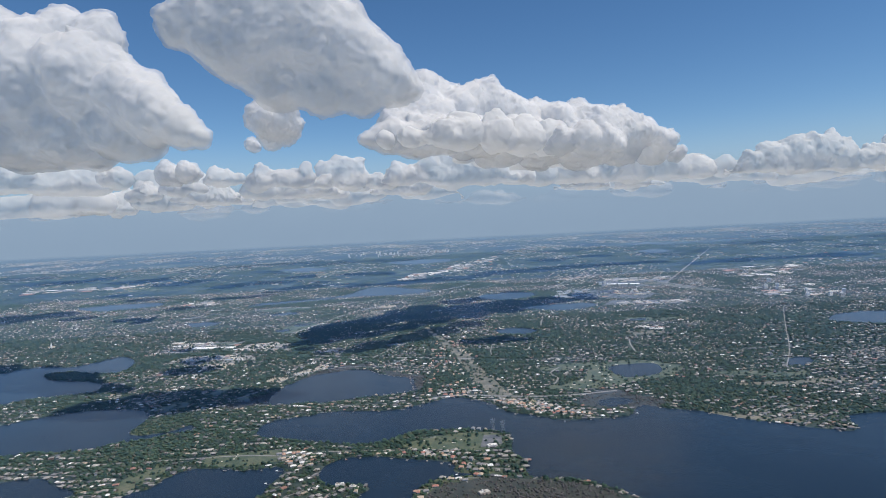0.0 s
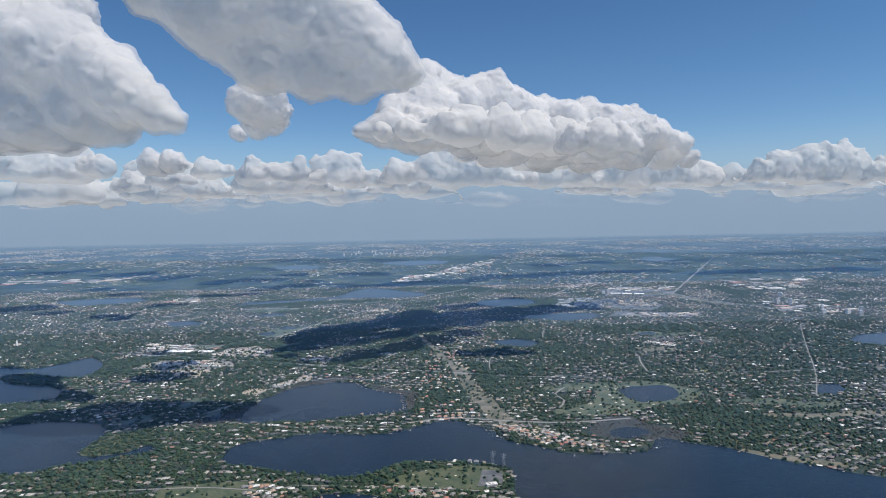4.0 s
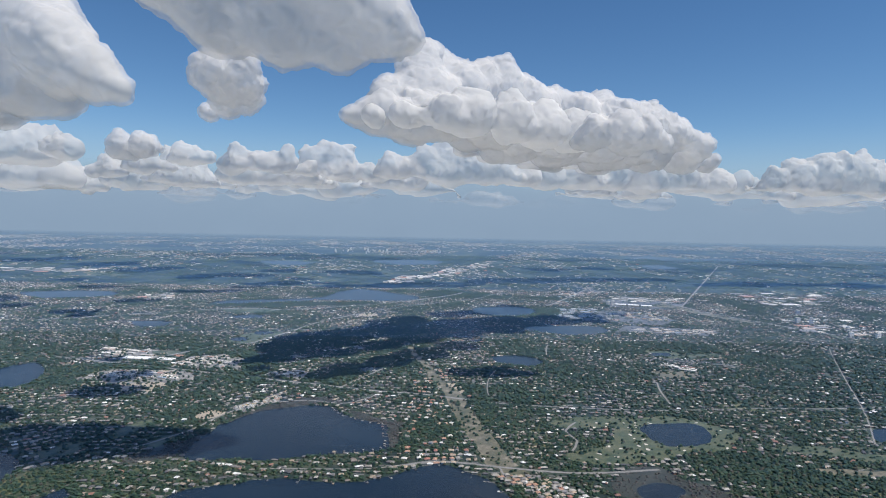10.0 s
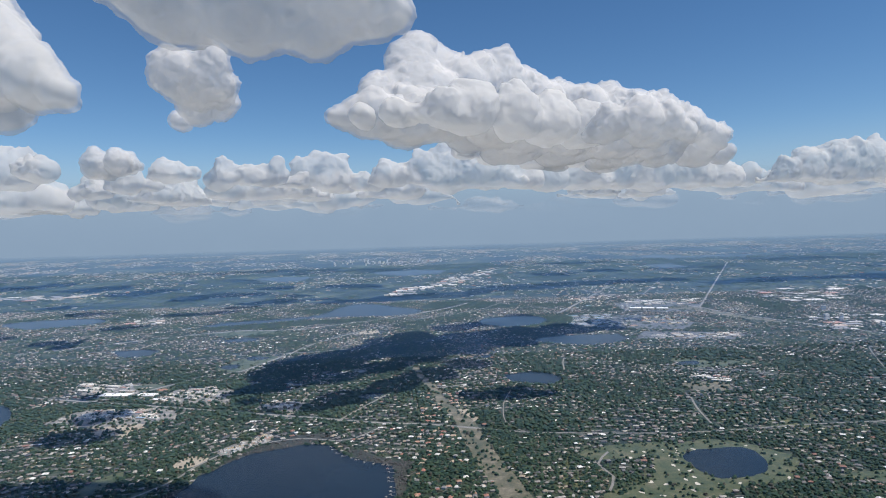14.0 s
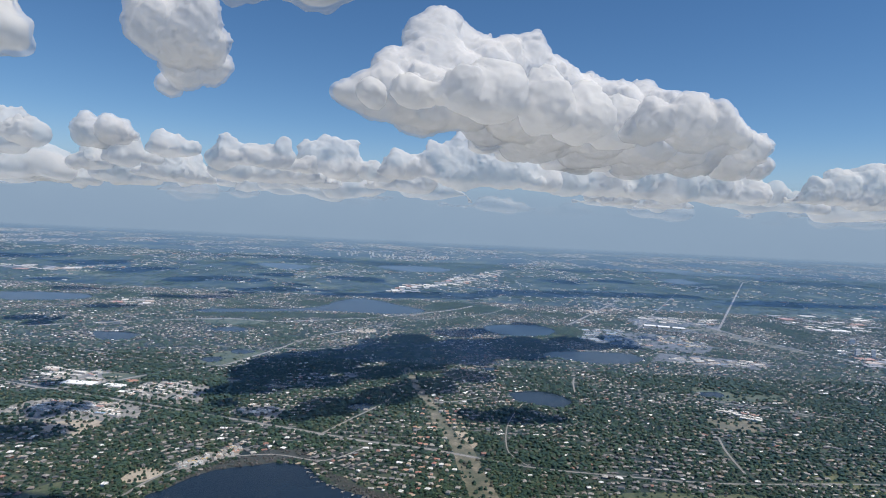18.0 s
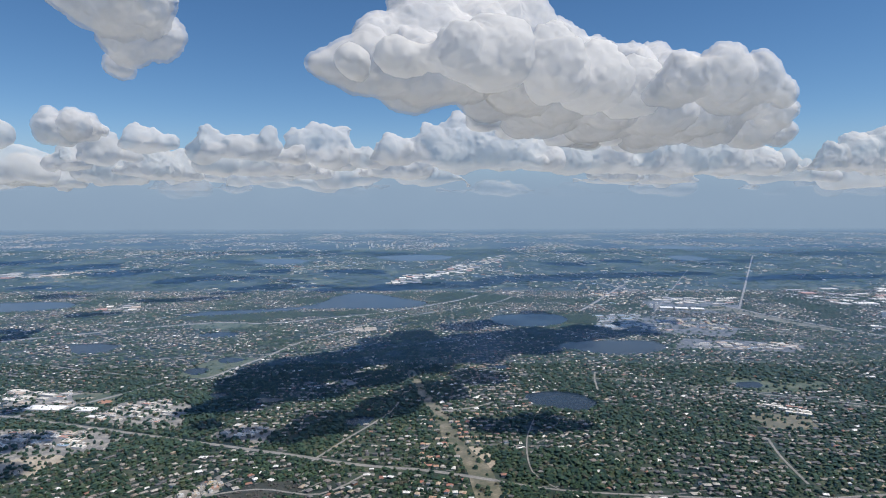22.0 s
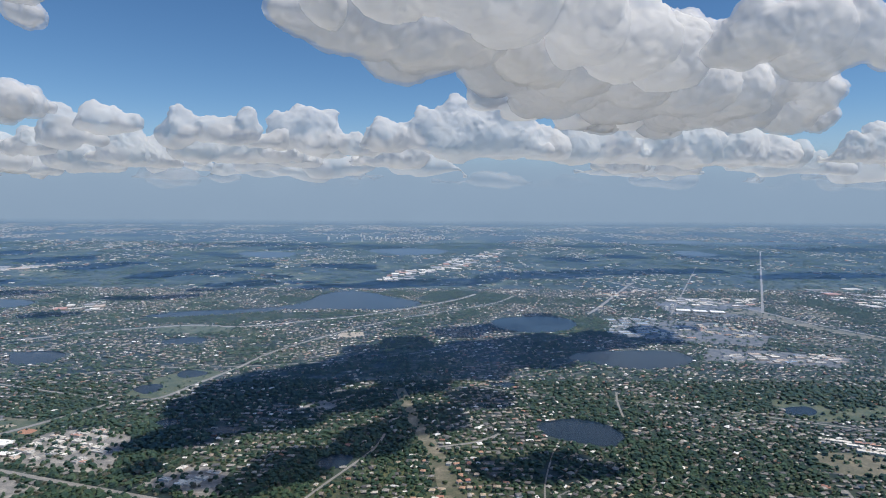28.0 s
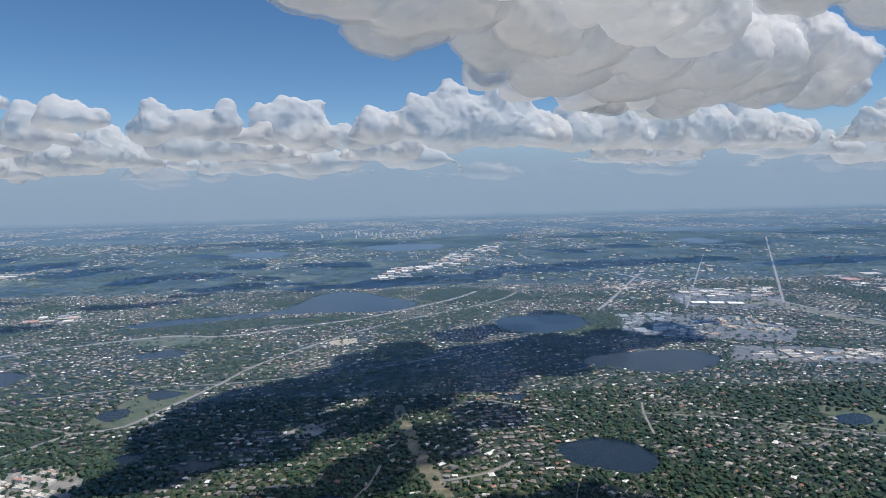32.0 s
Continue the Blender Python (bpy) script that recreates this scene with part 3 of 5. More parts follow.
for i, (name, mat, label, pts) in enumerate(PATCHES):
    line = shore(pts, 0.8 if mat in (PAVED, YARD) else 3.0, 4.0, mat not in (PAVED, YARD))
    ob = sheet(name, line, 0.012 + 0.0012 * i, mat)
    tagged(ob, label, name.replace("_", " "), kind="structure")
    stamp(line, 3 if mat in (PAVED, YARD, SAND) else 6 if mat is MARSH else 2)

# the long open corridor between the houses
CORRIDOR = [(44, 512), (39, 531), (34, 560), (27, 595), (20, 640), (16, 674), (6, 702), (0, 732), (-8, 771), (-20, 819), (-29, 864), (-36, 900)]
ob = strip("open_corridor", CORRIDOR, (19, 8), 0.055, CORRIDOR_GRASS, 5.0)
tagged(ob, "straight dry grass corridor with bare pale soil", "corridor", kind="structure")
stamp_line(CORRIDOR[:6], 17, 2)
stamp_line(CORRIDOR[5:], 9, 2)

# ---- woods without houses: 5 leafy, 6 bare swamp trees ----
for value, pts in (
    (5, [(-240, 459), (-246, 477), (-242, 495), (-224, 504), (-207, 493), (-205, 478), (-221, 465)]),
    (5, [(-420, 700), (-352, 752), (-300, 768), (-268, 742), (-300, 700), (-350, 668)]),
    (5, [(-300, 850), (-290, 880), (-250, 860), (-256, 838)]),
    (5, [(-84, 690), (-66, 745), (-48, 770), (-88, 768), (-106, 712)]),
    (5, [(20, 700), (28, 668), (44, 654), (52, 676), (40, 704)]),
    (5, [(116, 778), (134, 790), (150, 776), (140, 764)]),
    (5, [(-400, 1180), (-330, 1215), (-200, 1240), (-100, 1245), (-160, 1205), (-300, 1165)]),
    (5, [(-30, 1345), (0, 1440), (90, 1430), (140, 1340), (60, 1330)]),
    (5, [(160, 1120), (180, 1190), (220, 1190), (192, 1106)]),
    (6, [(-192, 510), (-182, 535), (-159, 567), (-144, 611), (-115, 649), (-92, 656), (-84, 641), (-108, 629), (-135, 596), (-151, 556), (-158, 527)]),
    (6, [(-92, 656), (-67, 623), (-35, 598), (-23, 593), (-25, 546), (-31, 543), (-35, 582), (-60, 605)]),
    (6, [(103, 481), (114, 507), (140, 516), (150, 497), (165, 482), (166, 468), (139, 458), (136, 470), (115, 469)]),
    (6, [(38, 398), (52, 400), (58, 392), (44, 380)]),
):
    stamp(shore(pts, 3.0, 4.0), value)

# ---- roads ----
RIGHTS = [
    ("main_road", 3.4, [(-470, 812), (-326, 766), (-261, 746), (-197, 725), (-104, 695), (-54, 678), (-14, 670), (26, 656)]),
    ("main_road", 1.8, [(26, 656), (60, 644), (111, 637), (180, 632), (260, 640), (360, 646), (470, 668)]),
    ("canal_road", 1.7, [(-86, 683), (-66, 728), (-45, 774), (-40, 800)]),
    ("expressway", 6.5, [(-560, 1010), (-486, 1058), (-448, 1081), (-385, 1121), (-308, 1154), (-241, 1148), (-150, 1196), (-86, 1239), (19, 1351), (60, 1420)]),
    ("main_road", 3.8, [(-250, 862), (-221, 873), (-206, 912), (-187, 965), (-170, 1024), (-117, 1119), (-55, 1200), (74, 1318), (120, 1400)]),
    ("main_road", 4.0, [(-326, 766), (-290, 800), (-250, 862)]),
    ("expressway", 5.0, [(40, 2060), (159, 1830), (248, 1694), (318, 1610), (350, 1523), (372, 1432), (413, 1346), (450, 1275), (466, 1208), (485, 1150), (515, 1085), (580, 960)]),
    ("main_road", 5.0, [(200, 1235), (240, 1310), (333, 1500), (372, 1575)]),
    ("main_road", 3.6, [(450, 1250), (560, 1460), (760, 1843), (1027, 2353)]),
    ("main_road", 2.5, [(316, 1236), (400, 1412), (520, 1664), (621, 1876)]),
    ("avenue", 1.1, [(310, 560), (356, 637), (411, 742), (471, 855), (501, 908)]),
    ("avenue", 1.8, [(120, 872), (186, 855), (224, 837), (264, 818), (340, 786), (420, 760)]),
    ("avenue", 1.8, [(30, 905), (76, 880), (120, 872)]),
    ("avenue", 1.6, [(128, 832), (134, 868), (140, 890)]),
    ("lake_road", 1.6, [(-200, 530), (-172, 572), (-164, 600), (-146, 630), (-108, 646), (-72, 640), (-48, 668)]),
    ("avenue", 2.5, [(-18, 514), (8, 520), (44, 512), (90, 505), (140, 512)]),
    ("avenue", 2.5, [(-5, 778), (20, 786), (36, 800)]),
    ("lake_road", 1.3, [(-105, 506), (-40, 508), (0, 521), (31, 516), (41, 511), (43, 495), (54, 490), (57, 475)]),
    ("lake_road", 1.3, [(-240, 400), (-190, 402), (-140, 404), (-100, 398), (-88, 404), (-60, 402), (-10, 398), (20, 392)]),
    ("avenue", 1.6, [(92, 540), (100, 560), (96, 580), (108, 600)]),
    ("avenue", 1.6, [(200, 650), (206, 690), (214, 720)]),
    ("avenue", 0.9, [(60, 644), (48, 668), (52, 720), (66, 770)]),
    ("avenue", 2.0, [(-320, 940), (-250, 960), (-190, 965), (-120, 980), (-40, 1010), (30, 1060)]),
    ("avenue", 2.2, [(-420, 930), (-360, 905), (-290, 880), (-250, 862)]),
]
for name, width, pts in RIGHTS:
    ob = strip(name, pts, width, 0.09 + 0.002 * RIGHTS.index((name, width, pts)), ROADS)
    tagged(ob, "pale worn concrete road between trees and roofs", "road", kind="structure")
    stamp_line(pts, width + 2)

# ---- streets and house lots ----
def districts(x0, x1, y0, y1, size):
    """Seeds of neighbourhoods, each with a street direction of its own."""
    out = []
    for gx in np.arange(x0, x1, size):
        for gy in np.arange(y0, y1, size):
            out.append((gx + rng.uniform(0, size), gy + rng.uniform(0, size), rng.choice([0.0, 0.0, 0.12, 0.5, -0.4, 0.8, -0.15]), rng.uniform(4.3, 5.4), rng.uniform(13.5, 16.5)))
    return np.array(out)


SEEDS = districts(-950, 950, 230, 1480, 110.0)


def nearest_seed(xy):
    best, arg = np.full(len(xy), 1e9), np.zeros(len(xy), dtype=int)
    for i, s in enumerate(SEEDS):
        d = (xy[:, 0] - s[0]) ** 2 + (xy[:, 1] - s[1]) ** 2
        near = d < best
        best[near], arg[near] = d[near], i
    return arg


def in_view(xy, pad=25):
    """Only the stretch of the plan that the flight looks over."""
    return abs(xy[:, 0]) < 0.76 * np.maximum(xy[:, 1], 0) + pad


def lots():
    homes, lanes = [], []
    for i, (sx, sy, turn, lot, row) in enumerate(SEEDS):
        c, s = math.cos(turn), math.sin(turn)
        for r in np.arange(-8, 9):
            us = np.arange(-90, 90, lot)
            for side in (-1, 1):
                u = us + rng.uniform(-1.4, 1.4, len(us))
                w = r * row + side * rng.uniform(2.6, 4.6, len(us)) + 3.0 * np.sin(us * 0.045 + i)
                xy = np.stack([sx + c * u - s * w, sy + s * u + c * w], 1)
                homes.append(np.column_stack([xy, np.full(len(us), turn) + rng.normal(0, 0.22, len(us)), np.full(len(us), i)]))
            u = np.arange(-90, 90, 4.0)
            w = r * row + 3.0 * np.sin(u * 0.045 + i)
            xy = np.stack([sx + c * u - s * w, sy + s * u + c * w], 1)
            lanes.append(np.column_stack([xy, np.full(len(u), turn), np.full(len(u), i)]))
    homes, lanes = np.concatenate(homes), np.concatenate(lanes)
    keep = []
    for a in (homes, lanes):
        ok = in_view(a) & (a[:, 1] > 262) & (a[:, 1] < 1480) & (plan_at(a) == 0)
        a = a[ok]
        keep.append(a[nearest_seed(a) == a[:, 3].astype(int)])
    return keep


homes, lanes = lots()
wood = np.array([noise.noise(Vector((x * 0.013, y * 0.013, 5.0))) for x, y in homes[:, :2]])
homes = homes[(wood < 0.45) & (rng.random(len(homes)) < 0.62 - 0.7 * wood)]
lanes = lanes[rng.random(len(lanes)) < 0.8]
lane_box = box_shape(-2.1, 2.1, -0.55, 0.55, 0.0, 0.07)
me = scattered("residential_streets", lane_box, np.column_stack([lanes[:, :2], np.zeros(len(lanes))]), lanes[:, 2], np.ones((len(lanes), 3)), STREETS)
tagged(new("residential_streets", me), "grey asphalt residential streets between house rows", "streets", kind="stuff")
for q in ((0, 0), (1, 1), (-1, -1), (1, 0), (0, 1)):
    i, j = (homes[:, 1] - Y0).astype(int) + q[1], (homes[:, 0] - X0).astype(int) + q[0]
    plan[np.clip(i, 0, Y1 - Y0 - 1), np.clip(j, 0, X1 - X0 - 1)] = 4

def home_shape(kind):
    if kind == 0:
        return joined([box_shape(-1.7, 1.7, -1.15, 1.15, 0, 0.75), hip_shape(1.95, 1.4, 0.7, 1.45, 0.75)])
    if kind == 1:
        wing = hip_shape(1.0, 1.3, 0.7, 1.25, 0.2)
        wing[0][:, 0] += 1.0
        wing[0][:, 1] -= 1.1
        return joined([box_shape(-1.8, 1.8, -1.0, 1.0, 0, 0.75), box_shape(0.25, 1.75, -2.1, 0, 0, 0.75), hip_shape(2.05, 1.25, 0.7, 1.4, 1.0), wing])
    return joined([box_shape(-1.3, 1.3, -1.2, 1.2, 0, 1.4), hip_shape(1.55, 1.45, 1.35, 2.1, 0.4)])


HOME_SHAPES = [home_shape(k) for k in range(3)]
order = np.argsort(np.hypot(homes[:, 0], np.maximum(abs(homes[:, 1] - 545) - 230, 0) + 40), kind="stable")
near_homes, far_homes = homes[order[:185]], homes[order[185:]]
for k in range(3):
    sel = far_homes[k::3]
    size = rng.uniform(0.5, 1.35, (len(sel), 3)) * (1, 1, 0.85)
    me = scattered("distant_houses", HOME_SHAPES[k], np.column_stack([sel[:, :2], np.zeros(len(sel))]), sel[:, 2] + rng.integers(0, 2, len(sel)) * math.pi / 2 * (rng.random(len(sel)) < 0.25), size, ROOF_MIX)
    tagged(new("distant_houses", me), "rows of small suburban houses with pale hipped roofs", "houses", kind="stuff")


# ---- trees ----
def crown_shape(seed, cuts):
    bm = bmesh.new()
    bmesh.ops.create_icosphere(bm, subdivisions=cuts, radius=1.0)
    r = random.Random(seed)
    for v in bm.verts:
        v.co *= r.uniform(0.72, 1.22)
        v.co.z = max(v.co.z, -0.45)
    return bm_shape(bm)


CROWNS = [crown_shape(s, 1) for s in range(6)]


def dome_shape(seed):
    """A low crown of five uneven sides in two tiers."""
    r = random.Random(seed)
    v = []
    for wide, z in ((1.0, -0.3), (0.8, 0.45)):
        for i in range(5):
            a, k = 1.257 * i + r.uniform(-0.35, 0.35) + z, wide * r.uniform(0.7, 1.25)
            v.append((k * math.cos(a), k * math.sin(a), z + r.uniform(-0.2, 0.2)))
    v.append((r.uniform(-0.3, 0.3), r.uniform(-0.3, 0.3), r.uniform(0.8, 1.15)))
    f = []
    for i in range(5):
        j = (i + 1) % 5
        f += [(i, j, 5 + j), (i, 5 + j, 5 + i), (5 + i, 5 + j, 10)]
    return np.array(v), np.array(f)


DOMES = [dome_shape(s) for s in range(8)]


def octa_shape(seed):
    r = random.Random(seed)
    v = np.array([(1, 0, 0), (0, 1, 0), (-1, 0, 0), (0, -1, 0), (0, 0, 1)], dtype=float)
    v *= np.array([[r.uniform(0.7, 1.25)] for _ in range(5)])
    v[:4, 2] = [r.uniform(-0.4, 0.25) for _ in range(4)]
    return v, np.array([(0, 1, 4), (1, 2, 4), (2, 3, 4), (3, 0, 4)])


OCTAS = [octa_shape(s) for s in range(6)]


def wood_at(xy):
    return np.array([noise.noise(Vector((x * 0.013, y * 0.013, 5.0))) + 0.5 * noise.noise(Vector((x * 0.05, y * 0.05, 2.0))) for x, y in xy])


def trees(count, y0, y1, r0, r1, shapes, label, free=(0, 5), tall=1.0, mat=CANOPY):
    y = np.sqrt(rng.uniform(y0 * y0, y1 * y1, count))
    x = rng.uniform(-1, 1, count) * (0.76 * y + 25)
    xy = np.stack([x, y], 1)
    p = plan_at(xy)
    w = wood_at(xy)
    ok = np.isin(p, free) & ((rng.random(count) < 0.66 + w * 0.7) | (p == 5))
    if mat is CANOPY:
        ok |= (p == 2) & (rng.random(count) < 0.11) | (p == 3) & (rng.random(count) < 0.2)
    xy, w = xy[ok], w[ok]
    r = rng.uniform(r0, r1, len(xy)) * (1 + 0.25 * np.clip(w, -0.5, 0.8))
    for k, shape in enumerate(shapes):
        s = slice(k, None, len(shapes))
        n = len(xy[s])
        size = np.column_stack([r[s] * rng.uniform(0.8, 1.3, n), r[s] * rng.uniform(0.8, 1.3, n), tall * r[s] * rng.uniform(0.7, 1.15, n)])
        me = scattered("tree_cover", shape, np.column_stack([xy[s], 0.5 * tall * r[s]]), rng.uniform(0, 6.3, n), size, mat)
        tagged(new("tree_cover", me), label, "trees", kind="stuff")


trees(96000, 262, 640, 0.5, 1.45, DOMES, "dark green broadleaf trees between suburban houses")
trees(74000, 640, 920, 0.65, 1.9, DOMES, "dark green broadleaf trees between suburban houses")
trees(130000, 262, 700, 0.4, 0.95, DOMES, "bare grey-brown swamp trees on the lake shore", free=(6,), mat=BARE_WOOD)
trees(66000, 920, 1450, 0.9, 2.2, OCTAS, "dark green tree cover over distant suburbs", tall=0.8)
trees(44000, 1450, 2700, 1.6, 4.0, OCTAS, "dark green tree cover over the far plain", tall=0.4)


# ---- big flat-roofed halls ----
def part(name, shape, mat, parent, label=""):
    ob = new(name, fast_mesh(name, shape[0], shape[1], mat))
    ob.parent = parent
    if label:
        tagged(ob, label)
    return ob


def near_house(kind):
    """House things with walls, roof and a drive of their own."""
    base = new("house")
    walls = [box_shape(-1.7, 1.7, -1.15, 1.15, 0, 0.75)] if kind == 0 else [box_shape(-1.8, 1.8, -1.0, 1.0, 0, 0.75), box_shape(0.25, 1.75, -2.1, -1.0, 0, 0.75)] if kind == 1 else [box_shape(-1.3, 1.3, -1.2, 1.2, 0, 1.4)]
    part("wall_shell", joined(walls), WALLS, base)
    main = hip_shape(1.95, 1.4, 0.7, 1.45, 0.75) if kind == 0 else hip_shape(2.05, 1.25, 0.7, 1.4, 1.0) if kind == 1 else hip_shape(1.55, 1.45, 1.35, 2.1, 0.4)
    part("roof", main, NEAR_ROOF, base)
    if kind == 1:
        wing = hip_shape(1.0, 1.3, 0.69, 1.25, 0.2)
        wing[0][:, 0] += 1.0
        wing[0][:, 1] -= 1.1
        part("wing_roof", wing, NEAR_ROOF, base)
    part("drive", box_shape(0.5, 1.2, -3.4, -1.2 if kind != 1 else -2.1, 0, 0.05), PAVED, base)
    tagged(base, ("low suburban house with a pale hipped roof", "angled suburban house with a low wing and hipped roof", "two-storey suburban house with a hipped roof")[kind], "house", group="houses")
    return base


PATTERNS = [near_house(k) for k in range(3)]
for i, (x, y, turn, _) in enumerate(near_homes):
    k = i % 3
    m = pose(x, y, 0, 0, 0, math.degrees(turn) + rng.choice([0, 90, 180]))
    if i < 3:
        PATTERNS[k].matrix_basis = m
    else:
        copy_thing(PATTERNS[k], m)


def hall(x, y, turn, w, d, h, label="large flat-roofed hall with a pale roof", top=SHED_ROOF):
    """A hall: walls, a roof slab set back behind a parapet, vents on it."""
    base = new("hall")
    part("wall_shell", box_shape(-w, w, -d, d, 0, h), SHED_WALL, base)
    part("roof", box_shape(-w * 0.97, w * 0.97, -d * 0.97, d * 0.97, h - 0.1, h + 0.12), top, base)
    for i in range(int(rng.integers(2, 5))):
        a, b = rng.uniform(-0.7, 0.7) * w, rng.uniform(-0.7, 0.7) * d
        part("roof_vent", box_shape(a - 0.5, a + 0.5, b - 0.4, b + 0.4, h + 0.1, h + 0.6), SHED_WALL, base)
    base.matrix_basis = pose(x, y, 0, 0, 0, math.degrees(turn))
    return tagged(base, label, "hall", group="halls of the trading estates")


def estate(corners, count, w, d, turn, seed, top=SHED_ROOF, label="large flat-roofed hall with a pale roof"):
    """Halls packed without overlap into a four-sided estate of the plan; top=None: far ones, joined."""
    r = random.Random(seed)
    c = np.array(corners, dtype=float)
    put = []
    for _ in range(count * 12):
        a, b = r.random(), r.random()
        p = (c[0] * (1 - a) + c[1] * a) * (1 - b) + (c[3] * (1 - a) + c[2] * a) * b
        ww, dd = r.uniform(*w), r.uniform(*d)
        if all(abs(p[0] - q[0]) > 0.9 * (ww + q[2]) or abs(p[1] - q[1]) > 0.9 * (dd + q[3]) for q in put):
            put.append((p[0], p[1], ww, dd))
            if top:
                hall(p[0], p[1], turn + r.uniform(-0.03, 0.03), ww, dd, r.uniform(0.7, 1.5), label, top)
            if len(put) == count:
                break
    if not top:
        q = np.array(put)
        size = np.column_stack([q[:, 2:], rng.uniform(0.9, 1.9, len(q))])
        me = scattered("distant_halls", box_shape(-1, 1, -1, 1, 0, 1), np.column_stack([q[:, :2], np.zeros(len(q))]), np.full(len(q), turn), size, SHED_MIX)
        tagged(new("distant_halls", me), "pale flat roofs of a far trading estate", "halls", kind="stuff")


estate([(-350, 798), (-366, 832), (-312, 822), (-300, 796)], 12, (3, 9), (1.8, 4), -0.25, 1)
estate([(-160, 622), (-131, 657), (-127, 646), (-151, 617)], 26, (0.9, 2.2), (0.7, 1.6), 0.7, 20, PARK, "small lakeside shop with a flat roof")
estate([(-322, 706), (-312, 736), (-250, 733), (-236, 706)], 34, (1.5, 5), (1.2, 3), -0.2, 2)
estate([(-258, 758), (-256, 798), (-224, 806), (-202, 752)], 30, (1.8, 5), (1.2, 3), -0.3, 3)
estate([(-160, 728), (-150, 750), (-126, 740), (-128, 716)], 7, (2, 5), (1.5, 3.5), -0.3, 4)
estate([(197, 1116), (214, 1212), (284, 1205), (246, 1098)], 30, (3, 9), (1.5, 4), 0.1, 5, SLATE, "low works hall with a blue-grey roof")
estate([(300, 1106), (330, 1190), (396, 1155), (360, 1086)], 46, (1.2, 4), (1.0, 3), 0.2, 18, PARK, "small amusement park hall with a coloured roof")
estate([(246, 1085), (262, 1150), (312, 1160), (296, 1080)], 16, (2, 6), (1.5, 4), 0.1, 19)
for x in (343, 364, 386):
    hall(x, 1262 - (x - 343) * 0.3, -0.25, 9.5, 7, 2.4, "wide warehouse with a bright cream roof", WHITE)
estate([(275, 980), (287, 1014), (406, 1014), (384, 980)], 40, (2, 6), (1.2, 3.5), 0.0, 6)
estate([(351, 1318), (363, 1374), (500, 1380), (464, 1298)], 30, (4, 11), (3, 7), -0.2, 7)
estate([(225, 1290), (265, 1420), (330, 1450), (300, 1310)], 24, (2.5, 6), (2, 5), 0.3, 8, PARK, "small shop hall with a tan roof")
estate([(-120, 1594), (-92, 1763), (20, 1830), (-70, 1560)], 34, (4, 11), (5, 12), 0.1, 9, None)
estate([(-30, 1770), (42, 2039), (125, 2070), (40, 1740)], 30, (4, 12), (5, 13), 0.1, 10, None)
estate([(70, 2080), (190, 2400), (220, 2390), (155, 2080)], 22, (4, 9), (6, 14), 0.1, 11, None)
estate([(-530, 1225), (-537, 1315), (-502, 1325), (-475, 1250)], 12, (4, 9), (4, 8), 0.4, 12, None)
estate([(600, 1300), (640, 1500), (900, 1500), (760, 1300)], 26, (7, 18), (4, 10), 0.0, 13, None)
estate([(500, 1000), (560, 1140), (700, 1120), (640, 980)], 26, (5, 12), (3, 7), 0.0, 14, None)
estate([(-1200, 1700), (-1200, 1800), (-900, 1850), (-900, 1720)], 20, (10, 26), (6, 14), 0.0, 15, None)


def village(corners, count, seed):
    """A close cluster of houses by the water."""
    r = random.Random(seed)
    c = np.array(corners, dtype=float)
    put = []
    for _ in range(count * 10):
        a, b = r.random(), r.random()
        p = (c[0] * (1 - a) + c[1] * a) * (1 - b) + (c[3] * (1 - a) + c[2] * a) * b
        if len(put) < count and all((p[0] - q[0]) ** 2 + (p[1] - q[1]) ** 2 > 9 for q in put):
            put.append(p)
            copy_thing(PATTERNS[r.randrange(3)], pose(p[0], p[1], 0, 0, 0, r.choice([20, 110, 200])))


village([(36, 500), (60, 500), (108, 452), (66, 462)], 70, 1)
village([(-120, 398), (-116, 408), (-86, 400), (-92, 372)], 24, 2)
village([(-50, 394), (-50, 400), (4, 396), (2, 380)], 20, 3)
hall(-312, 784, -0.1, 15, 5.5, 1.7, "long warehouse with a bright white flat roof", WHITE)
hall(-281, 781, -0.1, 9, 4.5, 1.6, "warehouse with a bright white flat roof", WHITE)
hall(-262, 764, -0.15, 7, 2.6, 1.3, "low warehouse with a bright white flat roof", WHITE)


def bunkers(corners, count, seed, size):
    """Pale sand bunkers with uneven rims, strewn over a golf course."""
    r = random.Random(seed)
    c = np.array(corners, dtype=float)
    put = 0
    for _ in range(count * 20):
        a, b = r.random(), r.random()
        p = (c[0] * (1 - a) + c[1] * a) * (1 - b) + (c[3] * (1 - a) + c[2] * a) * b
        if put < count and plan_at(p[None])[0] == 2:
            k, turn = r.uniform(*size), r.uniform(0, 3)
            rim = []
            for i in range(9):
                w, o = 0.7 * i, k * r.uniform(0.75, 1.25)
                u, v = 1.7 * o * math.cos(w), o * math.sin(w)
                rim.append((p[0] + u * math.cos(turn) - v * math.sin(turn), p[1] + u * math.sin(turn) + v * math.cos(turn), 0.1))
            ob = new("bunker", fast_mesh("bunker", rim + [(p[0], p[1], 0.075)], [(i, (i + 1) % 9, 9) for i in range(9)], BUNKER))
            tagged(ob, "pale sand bunker in mown golf course grass", "bunker", group="bunkers of the golf courses")
            put += 1


